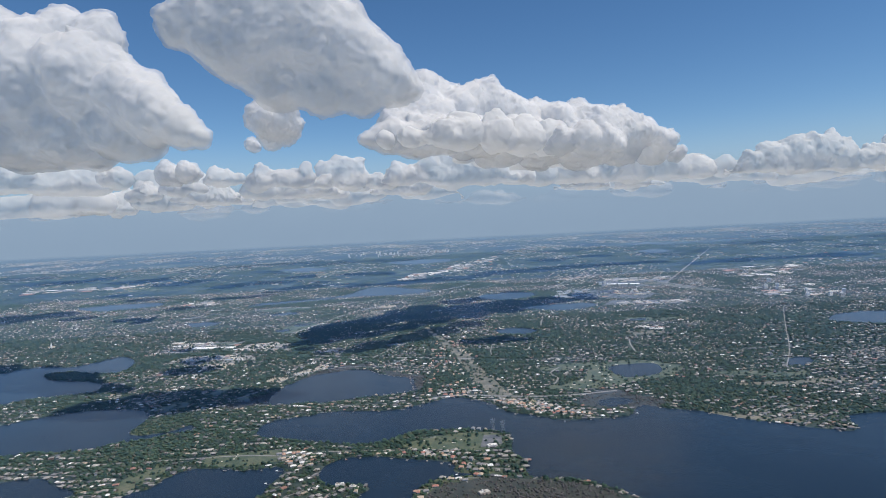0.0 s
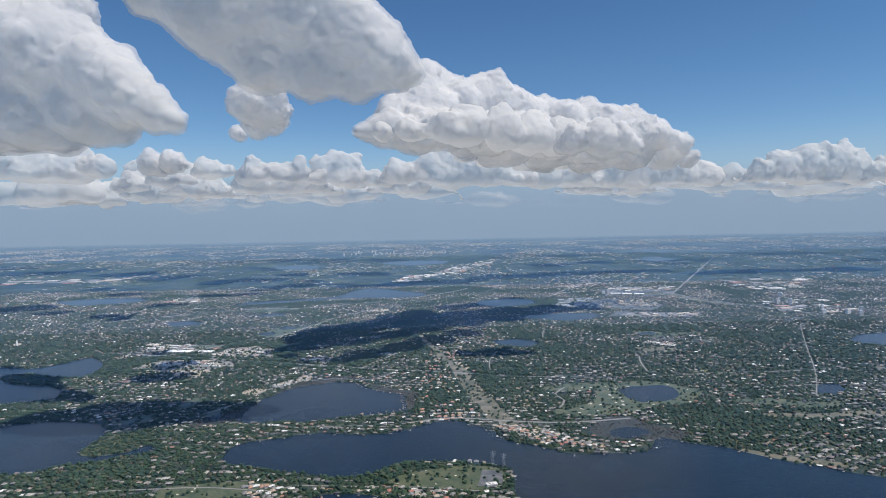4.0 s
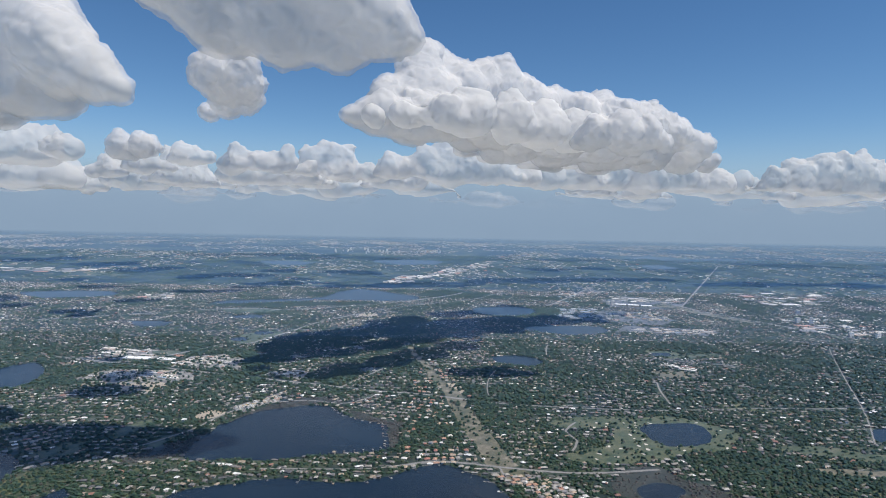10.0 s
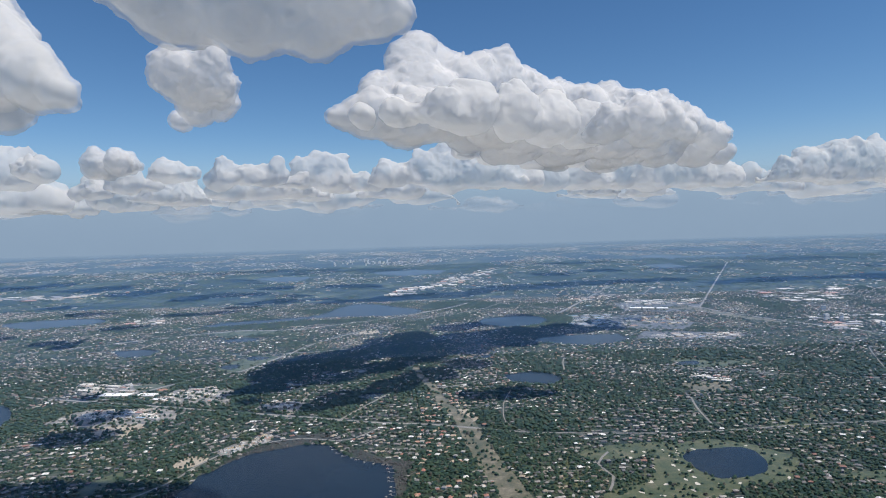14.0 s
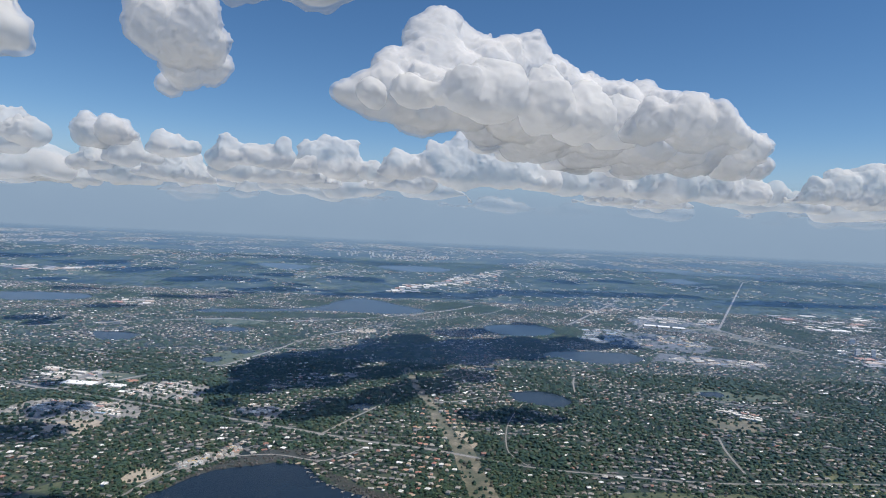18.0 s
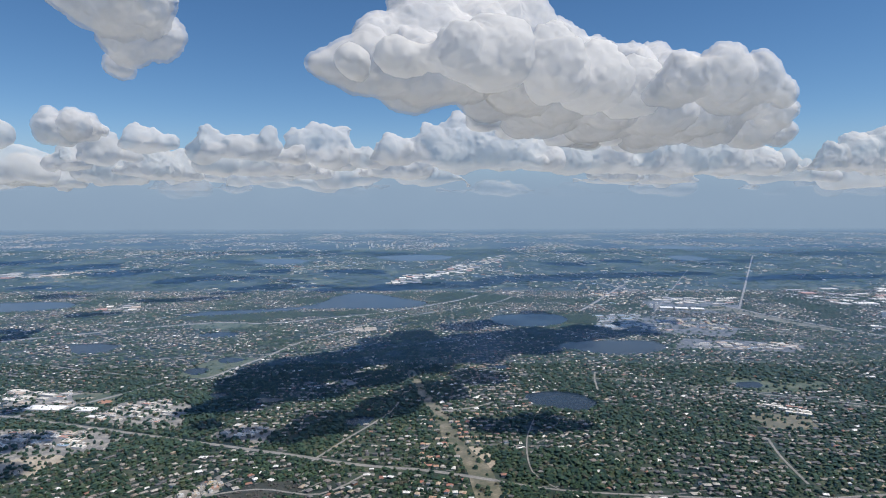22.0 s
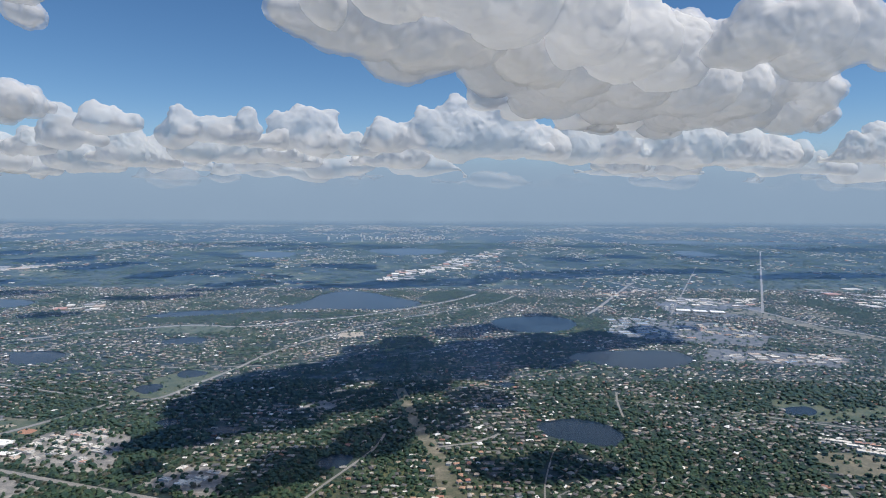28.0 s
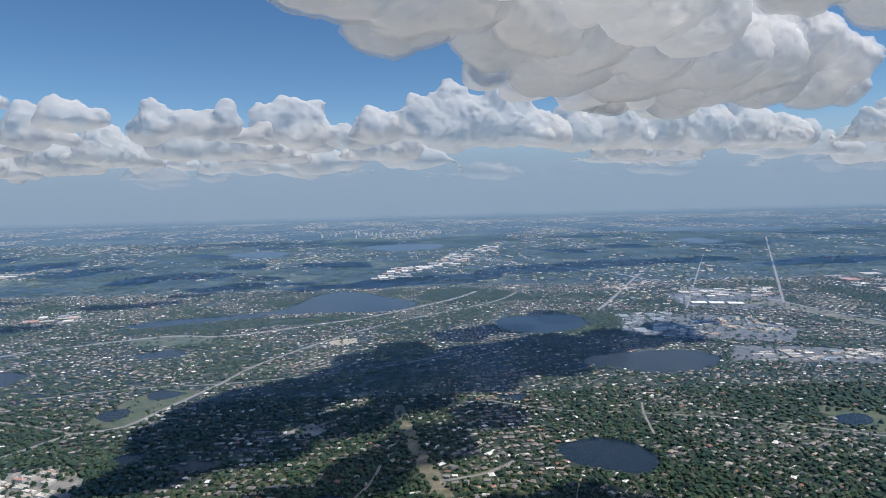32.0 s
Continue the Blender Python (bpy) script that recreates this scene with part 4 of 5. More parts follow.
bunkers([(92, 524), (120, 600), (218, 606), (205, 548)], 34, 31, (0.6, 1.3))
bunkers([(-30, 398), (-22, 422), (34, 424), (34, 400)], 12, 32, (0.4, 0.8))
bunkers([(-165, 390), (-160, 410), (-100, 410), (-106, 390)], 6, 33, (0.4, 0.7))
car_park = sheet("car_park", straight([(18, 398), (33, 402), (34, 420), (22, 421)], 4.0), 0.11, YARD)
tagged(car_park, "grey car park before a lakeside clubhouse", "car park", kind="structure")
hall(26, 399, 0.2, 3.2, 1.6, 1.4, "long low clubhouse with a pale roof")
hall(-66, 348, 0.3, 2.6, 1.5, 1.6, "white lakeside mansion on a small peninsula")
hall(-58, 345, -0.2, 2.0, 1.2, 1.4, "white lakeside mansion on a small peninsula")
hall(16, 330, 0.4, 3.0, 1.6, 1.3, "low building with a red-brown roof")


def tree(seed):
    """A broadleaf tree: tapered trunk, crown of many clumps."""
    r = random.Random(seed)
    base = new("tree")
    v, f = box_shape(-0.13, 0.13, -0.13, 0.13, 0, 1.2)
    v[4:, :2] *= 0.6
    part("trunk", (v, f), BARE_WOOD, base)
    clumps = []
    for i in range(9):
        a, o, k = r.uniform(0, 6.3), r.uniform(0, 0.95), r.uniform(0.45, 0.8)
        v, f = CROWNS[i % len(CROWNS)]
        clumps.append((v * k + np.array((o * math.cos(a), o * math.sin(a), 1.0 + r.uniform(0, 0.9) * (1 - 0.4 * o))), f))
    part("crown", joined(clumps), CANOPY, base)
    return tagged(base, "dark green broadleaf tree with an uneven crown", "tree", group="trees by the lakes")


TREES = [tree(s) for s in range(5)]
spots = np.array([(rng.uniform(-150, 150), rng.uniform(290, 640)) for _ in range(1500)])
spots = spots[np.isin(plan_at(spots), (3, 5))][:230]
for i, (x, y) in enumerate(spots):
    k = rng.uniform(0.8, 1.35)
    m = pose(x, y, 0, 0, 0, rng.uniform(0, 360)) @ Matrix.Diagonal((k, k, k, 1))
    if i < len(TREES):
        TREES[i].matrix_basis = m
    else:
        copy_thing(TREES[i % len(TREES)], pose(x, y, 0, 0, 0, rng.uniform(0, 360)))
estate([(236, 768), (247, 793), (272, 784), (264, 766)], 6, (7, 11), (1.4, 2), -0.45, 17)


def tower(x, y, w, d, h, turn=0.0, label="tall office tower of pale concrete and glass"):
    """A tower: shaft, dark window bands round it floor by floor, a plant room on top."""
    base = new("tower")
    part("shaft", box_shape(-w, w, -d, d, 0, h), TOWER, base)
    floors = max(3, int(h / 2.2))
    for i in range(floors):
        z = h * (i + 0.35) / floors
        part("window_band", box_shape(-w - 0.06, w + 0.06, -d - 0.06, d + 0.06, z, z + 0.25 * h / floors), GLASS, base)
    part("plant_room", box_shape(-w * 0.5, w * 0.5, -d * 0.5, d * 0.5, h, h * 1.05 + 0.6), SHED_WALL, base)
    base.matrix_basis = pose(x, y, 0, 0, 0, math.degrees(turn))
    return tagged(base, label, "tower", group="towers")


r = random.Random(5)
for cx, cy, n, spread, high in ((-367, 2912, 8, 60, 17), (-176, 2903, 14, 90, 12), (25, 2855, 7, 45, 10), (-280, 2880, 10, 120, 7)):
    for i in range(n):
        tower(cx + r.gauss(0, spread), cy + r.gauss(0, 50), r.uniform(1.6, 3.4), r.uniform(1.6, 3.4), high * r.uniform(0.3, 0.95), 0.5 + r.uniform(-0.2, 0.2))
for x, y, h in ((568, 1088, 14), (585, 1081, 16), (578, 979, 10), (607, 967, 13), (611, 945, 14), (623, 1181, 12), (600, 1019, 12), (650, 1000, 10), (320, 1265, 10), (332, 1275, 12)):
    tower(x, y, r.uniform(1.6, 3.6), 1.8, h * 0.65, r.uniform(-0.3, 0.3), "slab apartment tower with dark window bands")


def pylon(x, y, high, turn):
    """A lattice mast: four legs, cross braces, three arms."""
    base = new("pylon")

    def bar(a, b, w, name):
        a, b = Vector(a), Vector(b)
        v, f = box_shape(-w, w, -w, w, 0, (b - a).length)
        q = (b - a).to_track_quat("Z", "Y")
        part(name, (np.array([(q @ Vector(p) + a)[:] for p in v]), f), STEEL, base)

    for sx, sy in ((1, 1), (1, -1), (-1, 1), (-1, -1)):
        bar((0.9 * sx, 0.9 * sy, 0), (0.15 * sx, 0.15 * sy, high), 0.07, "leg")
    for i in range(5):
        z0, z1 = high * i / 6, high * (i + 1) / 6
        w0, w1 = 0.9 - 0.75 * z0 / high, 0.9 - 0.75 * z1 / high
        bar((w0, -w0, z0), (-w1, -w1, z1), 0.04, "brace")
        bar((-w0, w0, z0), (w1, w1, z1), 0.04, "brace")
    for z in (0.68, 0.8, 0.92):
        bar((-1.9, 0, high * z), (1.9, 0, high * z), 0.07, "cross_arm")
    base.matrix_basis = pose(x, y, 0, 0, 0, turn)
    return tagged(base, "grey steel lattice power pylon on the lake shore", "pylon", group="power pylons")


pylon(29, 427, 9.5, 20)
pylon(35.5, 425, 8.5, 20)


def church(x, y):
    base = new("church")
    part("nave", joined([box_shape(-4, 4, -2, 2, 0, 2.2)]), WHITE, base)
    part("nave_roof", hip_shape(4.3, 2.3, 2.15, 3.8, 3.9), SHED_ROOF, base)
    part("bell_tower", box_shape(-1, 1, -3.2, -1.6, 0, 4.6), WHITE, base)
    v, f = hip_shape(1.1, 0.9, 4.55, 9.5, 0.02)
    v[:, 1] -= 2.4
    part("spire", (v, f), WHITE, base)
    base.matrix_basis = pose(x, y, 0, 0, 0, 25)
    tagged(base, "white church with a tall pointed spire", "church")


church(-543, 840)


def dock(x, y, turn, size):
    base = new("dock")
    part("walkway", box_shape(-0.14, 0.14, 0, 3.2 * size, 0.12, 0.2), DECK, base)
    part("boat_shelter", hip_shape(0.6, 0.75, 0.75, 1.05, 0.3), ROOF_ONE, base).location = (0, 3.4 * size, 0)
    for sx in (-0.45, 0.45):
        for sy in (-0.55, 0.55):
            part("post", box_shape(sx - 0.04, sx + 0.04, sy - 0.04, sy + 0.04, 0, 0.8), DECK, base).location = (0, 3.4 * size, 0)
    base.matrix_basis = pose(x, y, 0, 0, 0, turn)
    return tagged(base, "grey timber dock with a small roofed boat shelter", "dock", group="docks on the lakes")


def docks(key, count, lo, hi):
    """Docks along a stretch of a shore, pointing out over the water."""
    line = SHORES[key]
    area = sum(a[0] * b[1] - b[0] * a[1] for a, b in zip(line, np.roll(line, -1, 0)))
    n = len(line)
    for i in np.linspace(lo * n, hi * n, count).astype(int):
        a, b = line[i % n], line[(i + 1) % n]
        way = (b - a) / np.linalg.norm(b - a) * (1 if area > 0 else -1)
        out = (-way[1], way[0])
        dock(a[0], a[1], math.degrees(math.atan2(out[1], out[0])) - 90, rng.uniform(0.7, 1.3))


docks("middle", 22, 0.42, 0.75)
docks("big", 26, 0.03, 0.36)
docks("islet", 9, 0.1, 0.42)
docks("cove", 5, 0.3, 0.6)
docks("west", 8, 0.05, 0.3)


def far_halls():
    """Pale roofs of far trading estates, scattered in clusters over the plain."""
    n = 62000
    y = np.sqrt(rng.uniform(1150 ** 2, 4300 ** 2, n))
    x = rng.uniform(-1, 1, n) * (0.76 * y + 40)
    c = np.array([noise.noise(Vector((a * 0.004, b * 0.0022, 8.0))) + 0.6 * noise.noise(Vector((a * 0.016, b * 0.008, 1.0))) for a, b in zip(x, y)])
    ok = (c > -0.12) & (rng.random(n) < 0.2 + 1.1 * c) & (plan_at(np.stack([x, y], 1)) == 0)
    for key in ("far_a", "far_b", "far_c", "far_d", "far_e", "long", "left_far"):
        lo, hi = SHORES[key].min(0) - 5, SHORES[key].max(0) + 5
        ok &= ~((x > lo[0]) & (x < hi[0]) & (y > lo[1]) & (y < hi[1]))
    x, y = x[ok], y[ok]
    grow = 0.3 + y / 3400
    size = np.column_stack([rng.uniform(0.5, 2.6, len(x)) ** 2 * grow, rng.uniform(1.2, 4.0, len(x)) * grow, rng.uniform(0.7, 1.5, len(x))])
    me = scattered("far_buildings", box_shape(-1, 1, -1, 1, 0, 1), np.column_stack([x, y, np.zeros(len(x))]), rng.normal(0, 0.25, len(x)), size, SHED_MIX)
    tagged(new("far_buildings", me), "pale roofs of buildings scattered over the far plain", "buildings", kind="stuff")


far_halls()

# ---- haze over the far plain ----
def haze_layer(y, share, low, high):
    """A glowing sheet added far out as pale haze; it thins out towards the ground before it and towards the upper air.
    """
    m, n, l = material("far_haze")
    p = place(n)
    sep = n.new("ShaderNodeSeparateXYZ")
    l.new(p, sep.inputs[0])
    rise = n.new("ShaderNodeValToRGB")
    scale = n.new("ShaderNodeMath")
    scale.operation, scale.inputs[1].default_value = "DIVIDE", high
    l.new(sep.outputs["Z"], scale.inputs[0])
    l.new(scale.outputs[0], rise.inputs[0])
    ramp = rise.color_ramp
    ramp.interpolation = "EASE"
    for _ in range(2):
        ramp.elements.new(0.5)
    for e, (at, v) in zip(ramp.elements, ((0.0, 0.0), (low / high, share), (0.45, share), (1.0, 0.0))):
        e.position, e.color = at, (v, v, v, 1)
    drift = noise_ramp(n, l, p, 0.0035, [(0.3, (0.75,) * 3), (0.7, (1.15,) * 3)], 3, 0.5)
    # the sheet itself emits the haze colour
    haze_glow = n.new("ShaderNodeEmission")
    haze_glow.inputs["Color"].default_value = (0.262, 0.362, 0.49, 1)
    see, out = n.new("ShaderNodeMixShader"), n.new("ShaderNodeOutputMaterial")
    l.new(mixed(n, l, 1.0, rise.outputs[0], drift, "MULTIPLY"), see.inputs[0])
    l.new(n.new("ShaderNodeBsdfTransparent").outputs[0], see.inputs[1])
    l.new(haze_glow.outputs[0], see.inputs[2])
    l.new(see.outputs[0], out.inputs[0])
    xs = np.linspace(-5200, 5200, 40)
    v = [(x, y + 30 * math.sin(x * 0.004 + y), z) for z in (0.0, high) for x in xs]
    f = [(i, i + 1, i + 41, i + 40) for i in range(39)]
    tagged(new("backdrop", fast_mesh("backdrop", v, f, m)), "glowing sheet painted as thin pale blue haze over the far plain", "haze", kind="structure")


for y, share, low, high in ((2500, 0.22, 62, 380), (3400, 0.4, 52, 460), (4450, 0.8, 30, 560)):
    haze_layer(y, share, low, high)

# ---- clouds ----
BASE = 236.0
ball = bmesh.new()
bmesh.ops.create_icosphere(ball, subdivisions=2, radius=1.0)
BALL = bm_shape(ball)


def heap_mesh(name, heaps, base):
    h = np.array(heaps)
    me = scattered(name, BALL, h[:, :3], np.zeros(len(h)), np.repeat(h[:, 3:], 3, 1), None)
    co = np.empty(len(me.vertices) * 3, dtype=np.float32)
    me.vertices.foreach_get("co", co)
    low = co[2::3] < base
    co[2::3][low] = base + (co[2::3][low] - base) * 0.2
    me.vertices.foreach_set("co", co)
    me.update()
    return me


def grained(p, seed):
    """Smooth noise between -1 and 1 at the points p, one cell to a metre."""
    cell = np.floor(p).astype(np.int64)
    f = p - cell
    w = f * f * f * (f * (f * 6 - 15) + 10)
    total = np.zeros(len(p))
    for dx in (0, 1):
        for dy in (0, 1):
            for dz in (0, 1):
                h = (cell[:, 0] + dx) * 374761393 + (cell[:, 1] + dy) * 668265263 + (cell[:, 2] + dz) * 2147483647 + seed * 974711
                h = ((h ^ (h >> 13)) * 1274126177) & 0x7FFFFFFF
                h = ((h ^ (h >> 15)) * 668265263) & 0x7FFFFFFF
                g = np.stack([(h >> k & 255) / 127.5 - 1.0 for k in (4, 12, 20)], 1)
                dot = g[:, 0] * (f[:, 0] - dx) + g[:, 1] * (f[:, 1] - dy) + g[:, 2] * (f[:, 2] - dz)
                total += dot * np.where(dx, w[:, 0], 1 - w[:, 0]) * np.where(dy, w[:, 1], 1 - w[:, 1]) * np.where(dz, w[:, 2], 1 - w[:, 2])
    return total * 1.3


def pieces_of(count, faces):
    """A number for each vertex: the same for all that hang together."""
    mark = np.arange(count)
    for _ in range(400):
        low = mark[faces].min(1)
        old = mark.copy()
        np.minimum.at(mark, faces.ravel(), np.repeat(low, faces.shape[1]))
        mark = mark[mark]
        if (old == mark).all():
            break
    return mark


def body_of(ob, deps):
    """The grown heaps of ob: places, outward directions and four-sided faces."""
    me = bpy.data.meshes.new_from_object(ob.evaluated_get(deps))
    n = len(me.vertices)
    co, no = np.empty(n * 3, dtype=np.float32), np.empty(n * 3, dtype=np.float32)
    me.vertices.foreach_get("co", co)
    me.vertex_normals.foreach_get("vector", no)
    faces = np.empty(len(me.polygons) * 4, dtype=np.int32)
    me.loops.foreach_get("vertex_index", faces)
    bpy.data.meshes.remove(me)
    return co.reshape(-1, 3).astype(float), no.reshape(-1, 3).astype(float), faces.reshape(-1, 4)


def vapour_mesh(name, co, soft, faces, mat):
    me = fast_mesh(name, co, faces, mat, smooth=True)
    at = me.attributes.new("soft_normal", "FLOAT_VECTOR", "POINT")
    at.data.foreach_set("vector", soft.astype(np.float32).ravel())
    return me


HEAPS = []


def cloud(lumps, voxel, seed, label, base=BASE, far=None, fringe=1.0, bulge=1.0, melt=12):
    """A cumulus to be: rounded heaps (x, y, z, radius) that grow into one body with a flat base."""
    r = random.Random(seed)
    heaps = []
    for x, y, z, rad in lumps:
        heaps.append((x, y, z, rad))
        heaps.append((x + r.uniform(-0.3, 0.3) * rad, y + 0.5 * rad, z - 0.25 * rad, rad * 0.9))
        for _ in range(9):
            a, b = r.uniform(0, 6.28), r.uniform(-0.3, 1.5)
            k = rad * r.uniform(0.3, 0.55)
            o = rad * r.uniform(0.5, 0.8)
            heaps.append((x + o * math.cos(a) * math.cos(b), y + o * math.sin(a) * math.cos(b), z + o * math.sin(b), k))
    ob = new("heaps", heap_mesh("heaps", heaps, base))
    for size, blend in ((voxel * 2.6, melt), (voxel, 4)):
        mod = ob.modifiers.new("body", "REMESH")
        mod.mode, mod.voxel_size = "VOXEL", size
        sm = ob.modifiers.new("blend", "SMOOTH")
        sm.iterations, sm.factor = blend, 0.5
    HEAPS.append((ob, voxel, seed, label, far, fringe, bulge))


def billow(ob, voxel, seed, label, far, fringe, bulge, deps):
    """The body's billows, and the thin mist along its edge."""
    co, no, faces = body_of(ob, deps)
    calm = np.where(no[:, 2] < 0, 1 + 0.55 * no[:, 2], 1.0)        # the undersides are smoother
    calm *= 0.55 + 1.3 * np.abs(grained(co / (voxel * 30), seed + 90))
    push = np.zeros(len(co))
    bend = np.stack([grained(co / (voxel * 9) + k, seed + 70 + k) for k in range(3)], 1) * voxel * 3
    wave, size = voxel * 22, 0.22 * bulge
    for i in range(4):
        g = grained((co + bend) / wave + 7.3 * i, seed + i)
        push += wave * size * (0.7 * np.sqrt(g * g + 0.006) + 0.35 * g - 0.16)
        wave, size = wave * 0.48, size * 1.1
    shape = co + no * (push * calm)[:, None]
    mark = pieces_of(len(co), faces)
    for root, count in zip(*np.unique(mark, return_counts=True)):
        if count < (700 if voxel < 1.3 else 150):
            continue
        own = np.flatnonzero(mark == root)
        index = np.full(len(co), -1)
        index[own] = np.arange(len(own))
        f = index[faces[mark[faces[:, 0]] == root]]
        body = new("cloud", vapour_mesh("cloud", shape[own], no[own], f, far or CLOUD))
        tagged(body, label, "cloud", group="cumulus clouds")
        if fringe:
            p = shape[own]
            out = fringe * voxel * (1.0 + 0.7 * grained(p / (voxel * 4), seed + 50))
            edge = new("misty_fringe", vapour_mesh("misty_fringe", p + no[own] * out[:, None], no[own], f, SHELL))
            edge.parent = body
            tagged(edge, "thin torn mist along the cloud's edge")


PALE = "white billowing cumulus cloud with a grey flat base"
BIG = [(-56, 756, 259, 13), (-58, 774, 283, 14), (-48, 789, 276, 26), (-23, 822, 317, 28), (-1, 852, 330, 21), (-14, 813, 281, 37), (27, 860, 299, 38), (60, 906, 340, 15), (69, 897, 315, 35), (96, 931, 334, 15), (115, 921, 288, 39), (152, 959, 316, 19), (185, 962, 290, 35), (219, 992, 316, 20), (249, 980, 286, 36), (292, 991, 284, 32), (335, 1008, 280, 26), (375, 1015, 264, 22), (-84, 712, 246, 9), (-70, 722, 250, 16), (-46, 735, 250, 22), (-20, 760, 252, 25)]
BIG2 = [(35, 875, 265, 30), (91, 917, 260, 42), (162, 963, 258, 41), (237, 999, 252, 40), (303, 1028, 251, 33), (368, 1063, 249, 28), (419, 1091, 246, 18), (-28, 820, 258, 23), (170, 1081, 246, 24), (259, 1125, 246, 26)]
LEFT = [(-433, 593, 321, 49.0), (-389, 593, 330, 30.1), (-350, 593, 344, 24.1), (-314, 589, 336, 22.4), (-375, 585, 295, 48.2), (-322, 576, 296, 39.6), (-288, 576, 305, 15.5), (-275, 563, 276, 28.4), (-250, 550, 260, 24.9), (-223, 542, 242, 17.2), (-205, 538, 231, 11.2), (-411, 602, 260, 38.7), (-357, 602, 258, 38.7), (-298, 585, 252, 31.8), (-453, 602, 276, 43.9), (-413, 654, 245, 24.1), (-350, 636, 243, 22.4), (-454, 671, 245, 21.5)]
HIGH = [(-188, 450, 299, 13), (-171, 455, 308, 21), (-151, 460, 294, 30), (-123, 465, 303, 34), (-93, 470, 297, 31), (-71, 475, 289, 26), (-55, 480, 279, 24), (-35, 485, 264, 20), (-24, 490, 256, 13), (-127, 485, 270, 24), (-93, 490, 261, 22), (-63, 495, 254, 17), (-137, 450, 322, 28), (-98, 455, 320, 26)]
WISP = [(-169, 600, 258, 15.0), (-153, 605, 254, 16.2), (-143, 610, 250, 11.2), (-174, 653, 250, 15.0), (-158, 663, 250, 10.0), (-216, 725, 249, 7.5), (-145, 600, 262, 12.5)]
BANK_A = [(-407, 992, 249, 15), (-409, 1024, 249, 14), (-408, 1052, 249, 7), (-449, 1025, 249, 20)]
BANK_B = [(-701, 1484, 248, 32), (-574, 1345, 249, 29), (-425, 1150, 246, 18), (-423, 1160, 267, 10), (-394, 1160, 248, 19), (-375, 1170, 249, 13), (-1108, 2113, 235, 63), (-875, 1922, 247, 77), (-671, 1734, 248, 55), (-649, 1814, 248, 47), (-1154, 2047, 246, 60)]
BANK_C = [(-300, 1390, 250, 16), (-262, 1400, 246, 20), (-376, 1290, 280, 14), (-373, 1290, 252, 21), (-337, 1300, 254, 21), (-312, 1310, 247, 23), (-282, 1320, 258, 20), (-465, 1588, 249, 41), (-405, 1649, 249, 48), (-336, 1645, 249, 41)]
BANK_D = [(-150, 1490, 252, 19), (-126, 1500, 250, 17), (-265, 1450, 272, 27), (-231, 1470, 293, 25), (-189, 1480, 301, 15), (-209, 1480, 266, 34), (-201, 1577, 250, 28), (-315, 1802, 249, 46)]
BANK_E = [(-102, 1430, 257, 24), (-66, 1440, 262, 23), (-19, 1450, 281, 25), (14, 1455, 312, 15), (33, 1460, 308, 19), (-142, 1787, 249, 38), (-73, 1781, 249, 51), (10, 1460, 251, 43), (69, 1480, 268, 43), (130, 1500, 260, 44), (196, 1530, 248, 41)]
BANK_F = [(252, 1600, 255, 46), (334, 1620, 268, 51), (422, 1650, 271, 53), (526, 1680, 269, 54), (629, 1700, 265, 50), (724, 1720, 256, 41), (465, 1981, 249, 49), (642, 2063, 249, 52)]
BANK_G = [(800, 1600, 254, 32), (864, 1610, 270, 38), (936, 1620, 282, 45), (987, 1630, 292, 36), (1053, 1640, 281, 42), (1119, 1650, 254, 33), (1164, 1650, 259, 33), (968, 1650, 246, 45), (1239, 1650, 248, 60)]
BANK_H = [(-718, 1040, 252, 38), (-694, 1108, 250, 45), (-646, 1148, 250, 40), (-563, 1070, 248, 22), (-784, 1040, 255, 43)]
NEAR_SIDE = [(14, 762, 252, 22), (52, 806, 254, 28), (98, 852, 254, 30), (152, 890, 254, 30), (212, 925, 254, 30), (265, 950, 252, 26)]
# heaps added unseen behind the big cloud to lengthen its shadow on the ground
SHADOW_HEAPS = [(40, 960, 256, 24), (80, 1000, 248, 30), (140, 1055, 248, 30), (200, 1085, 248, 26), (250, 1160, 246, 22)]
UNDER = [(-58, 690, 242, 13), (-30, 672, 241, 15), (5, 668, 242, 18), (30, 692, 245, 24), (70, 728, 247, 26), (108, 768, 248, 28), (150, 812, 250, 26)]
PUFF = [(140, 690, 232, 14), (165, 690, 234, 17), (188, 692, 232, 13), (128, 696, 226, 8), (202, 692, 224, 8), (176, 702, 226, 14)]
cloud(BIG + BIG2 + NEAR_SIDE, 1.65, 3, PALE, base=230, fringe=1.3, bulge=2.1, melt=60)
cloud(SHADOW_HEAPS, 2.2, 7, "grey ragged rear edge of a cumulus cloud", base=236, far=PALE_CLOUD, fringe=0, bulge=1.6, melt=12)
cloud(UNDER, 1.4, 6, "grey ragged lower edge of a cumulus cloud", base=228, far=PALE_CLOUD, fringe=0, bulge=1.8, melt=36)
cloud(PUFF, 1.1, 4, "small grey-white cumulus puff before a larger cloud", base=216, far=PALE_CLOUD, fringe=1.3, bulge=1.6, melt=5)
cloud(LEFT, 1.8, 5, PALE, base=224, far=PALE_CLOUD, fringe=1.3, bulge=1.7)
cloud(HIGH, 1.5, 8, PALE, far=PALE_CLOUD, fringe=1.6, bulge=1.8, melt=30)
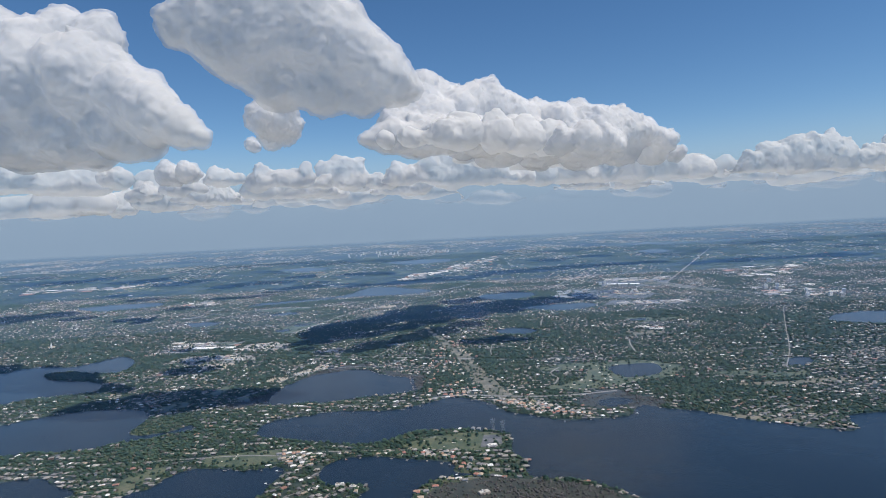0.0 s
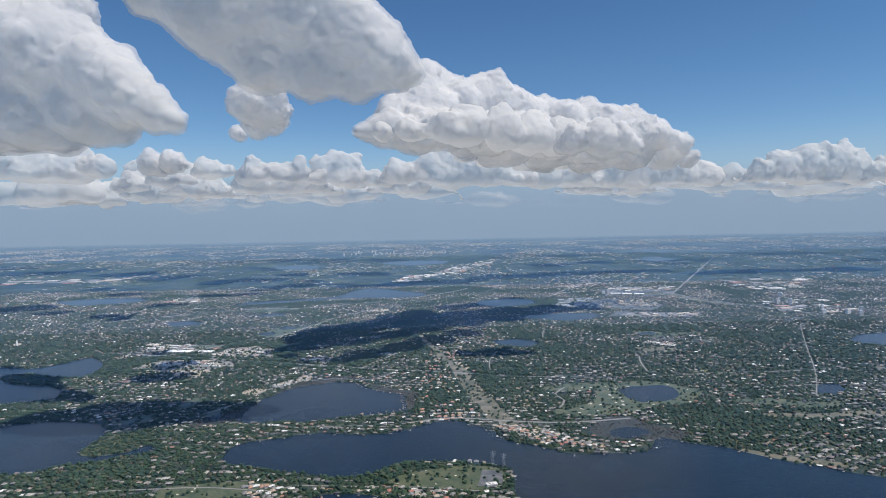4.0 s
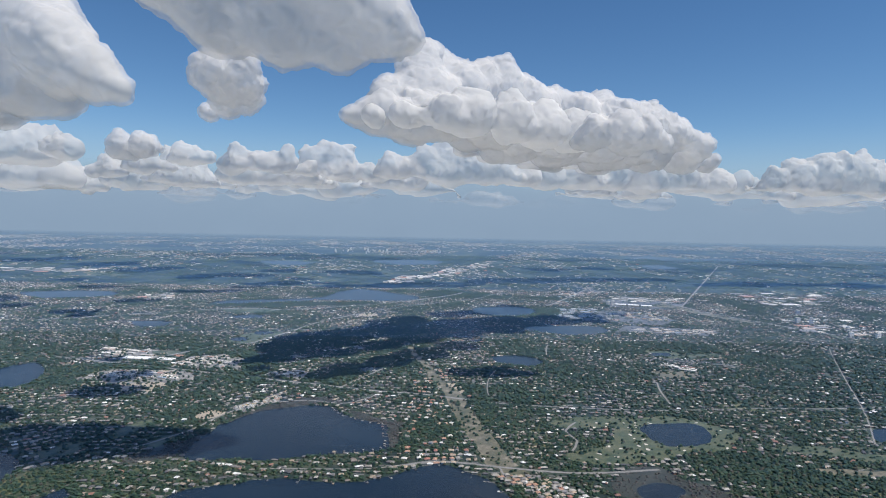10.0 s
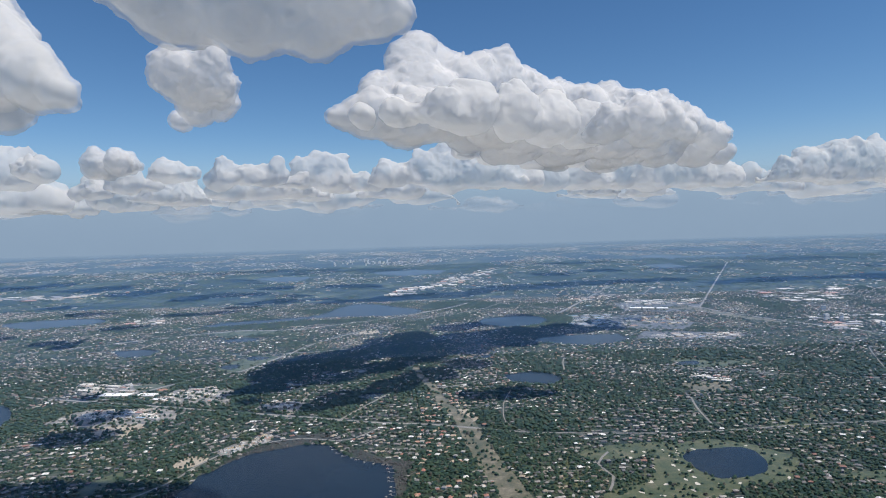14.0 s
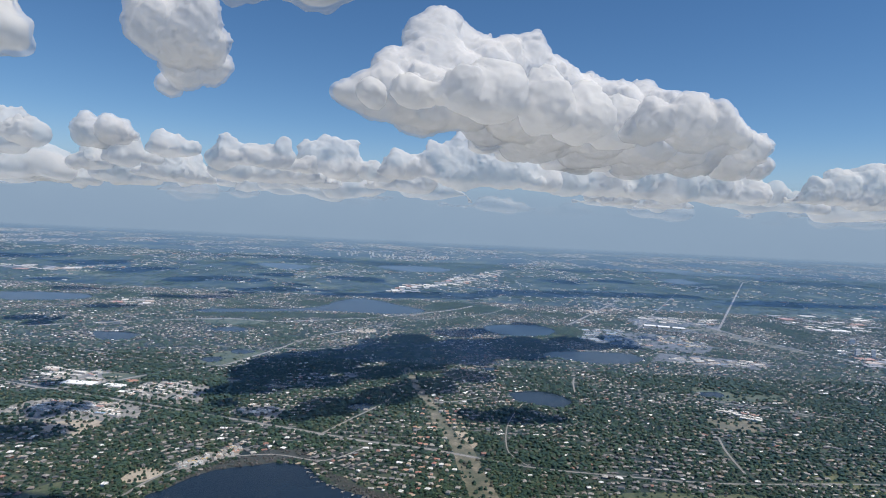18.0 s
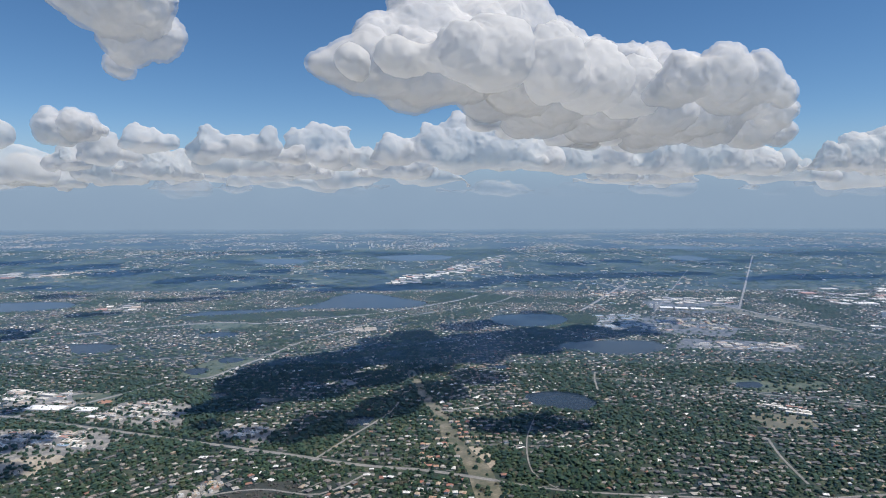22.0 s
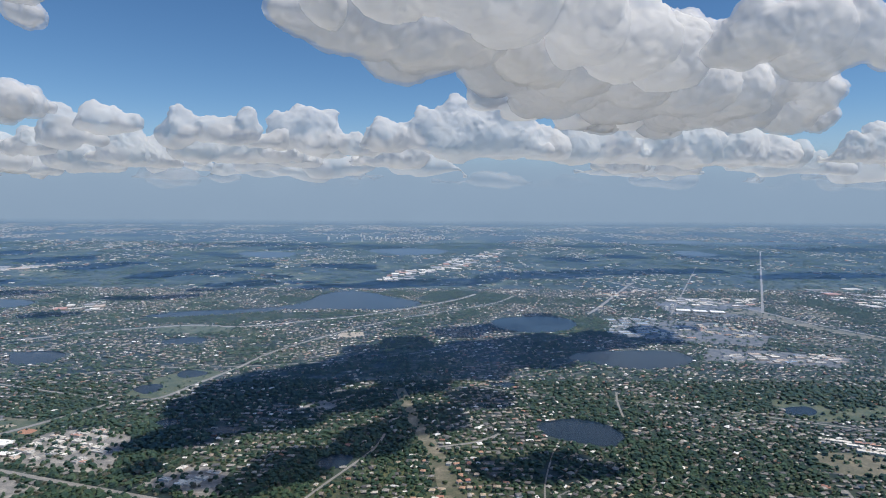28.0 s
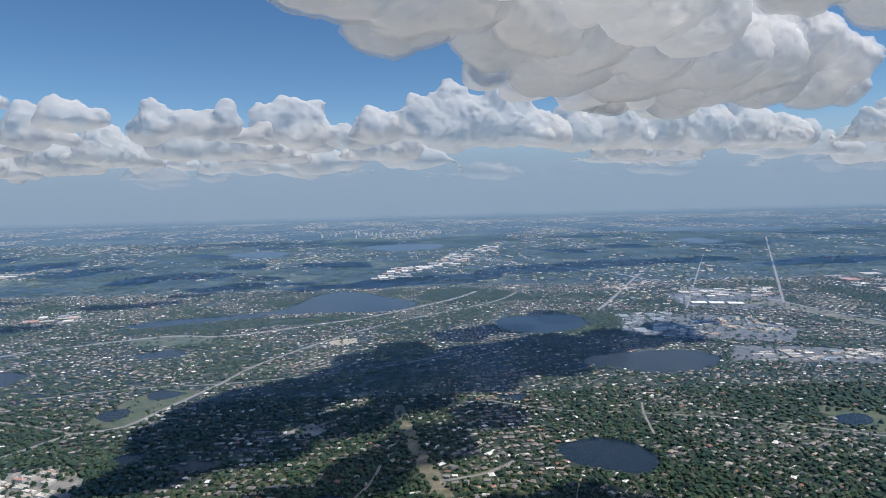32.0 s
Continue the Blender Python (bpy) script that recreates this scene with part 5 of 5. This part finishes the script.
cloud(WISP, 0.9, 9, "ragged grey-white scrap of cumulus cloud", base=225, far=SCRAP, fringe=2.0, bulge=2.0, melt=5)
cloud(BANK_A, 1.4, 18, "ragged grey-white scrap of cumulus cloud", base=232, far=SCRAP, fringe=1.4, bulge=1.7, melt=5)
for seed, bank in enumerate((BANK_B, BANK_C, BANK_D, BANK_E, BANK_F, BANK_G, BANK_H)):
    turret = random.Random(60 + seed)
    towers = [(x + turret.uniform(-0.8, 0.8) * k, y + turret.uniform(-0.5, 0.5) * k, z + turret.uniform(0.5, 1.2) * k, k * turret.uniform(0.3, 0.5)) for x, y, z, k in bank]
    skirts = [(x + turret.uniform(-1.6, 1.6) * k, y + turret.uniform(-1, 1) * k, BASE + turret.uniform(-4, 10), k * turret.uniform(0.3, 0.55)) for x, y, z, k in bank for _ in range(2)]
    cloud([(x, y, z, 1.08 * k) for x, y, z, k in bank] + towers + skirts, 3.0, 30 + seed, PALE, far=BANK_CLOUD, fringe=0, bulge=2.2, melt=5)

# far rows of cumulus down to the horizon
far = random.Random(21)
for y, n in ((1950, 8), (2400, 9), (3000, 10), (3700, 11), (4500, 12)):
    for i in range(n):
        x = (-0.85 + 1.7 * (i + far.uniform(0.1, 0.9)) / n) * y
        w = far.uniform(0.07, 0.12) * y
        yy = y * far.uniform(0.93, 1.07)
        high = far.uniform(0.016, 0.042) * y * (1.0 if y < 3000 else 0.75)
        lumps = []
        for k in range(14):
            o = far.uniform(-1, 1)
            rad = high * far.uniform(0.4, 0.75) * (1 - 0.4 * abs(o))
            lumps.append((x + o * w, yy + far.uniform(-0.4, 0.4) * w, BASE + far.uniform(0.0, 0.8) * high * (1 - abs(o) ** 1.5), rad))
        cloud(lumps, y / 215, 100 + i + y, "distant pale cumulus cloud in the haze", far=FAR_CLOUD if y < 2900 else HAZE_CLOUD, fringe=0, bulge=1.6, melt=3)

depsgraph = bpy.context.evaluated_depsgraph_get()
for ob, *how in HEAPS:
    billow(ob, *how, depsgraph)
for ob, *_ in HEAPS:
    bpy.data.objects.remove(ob)
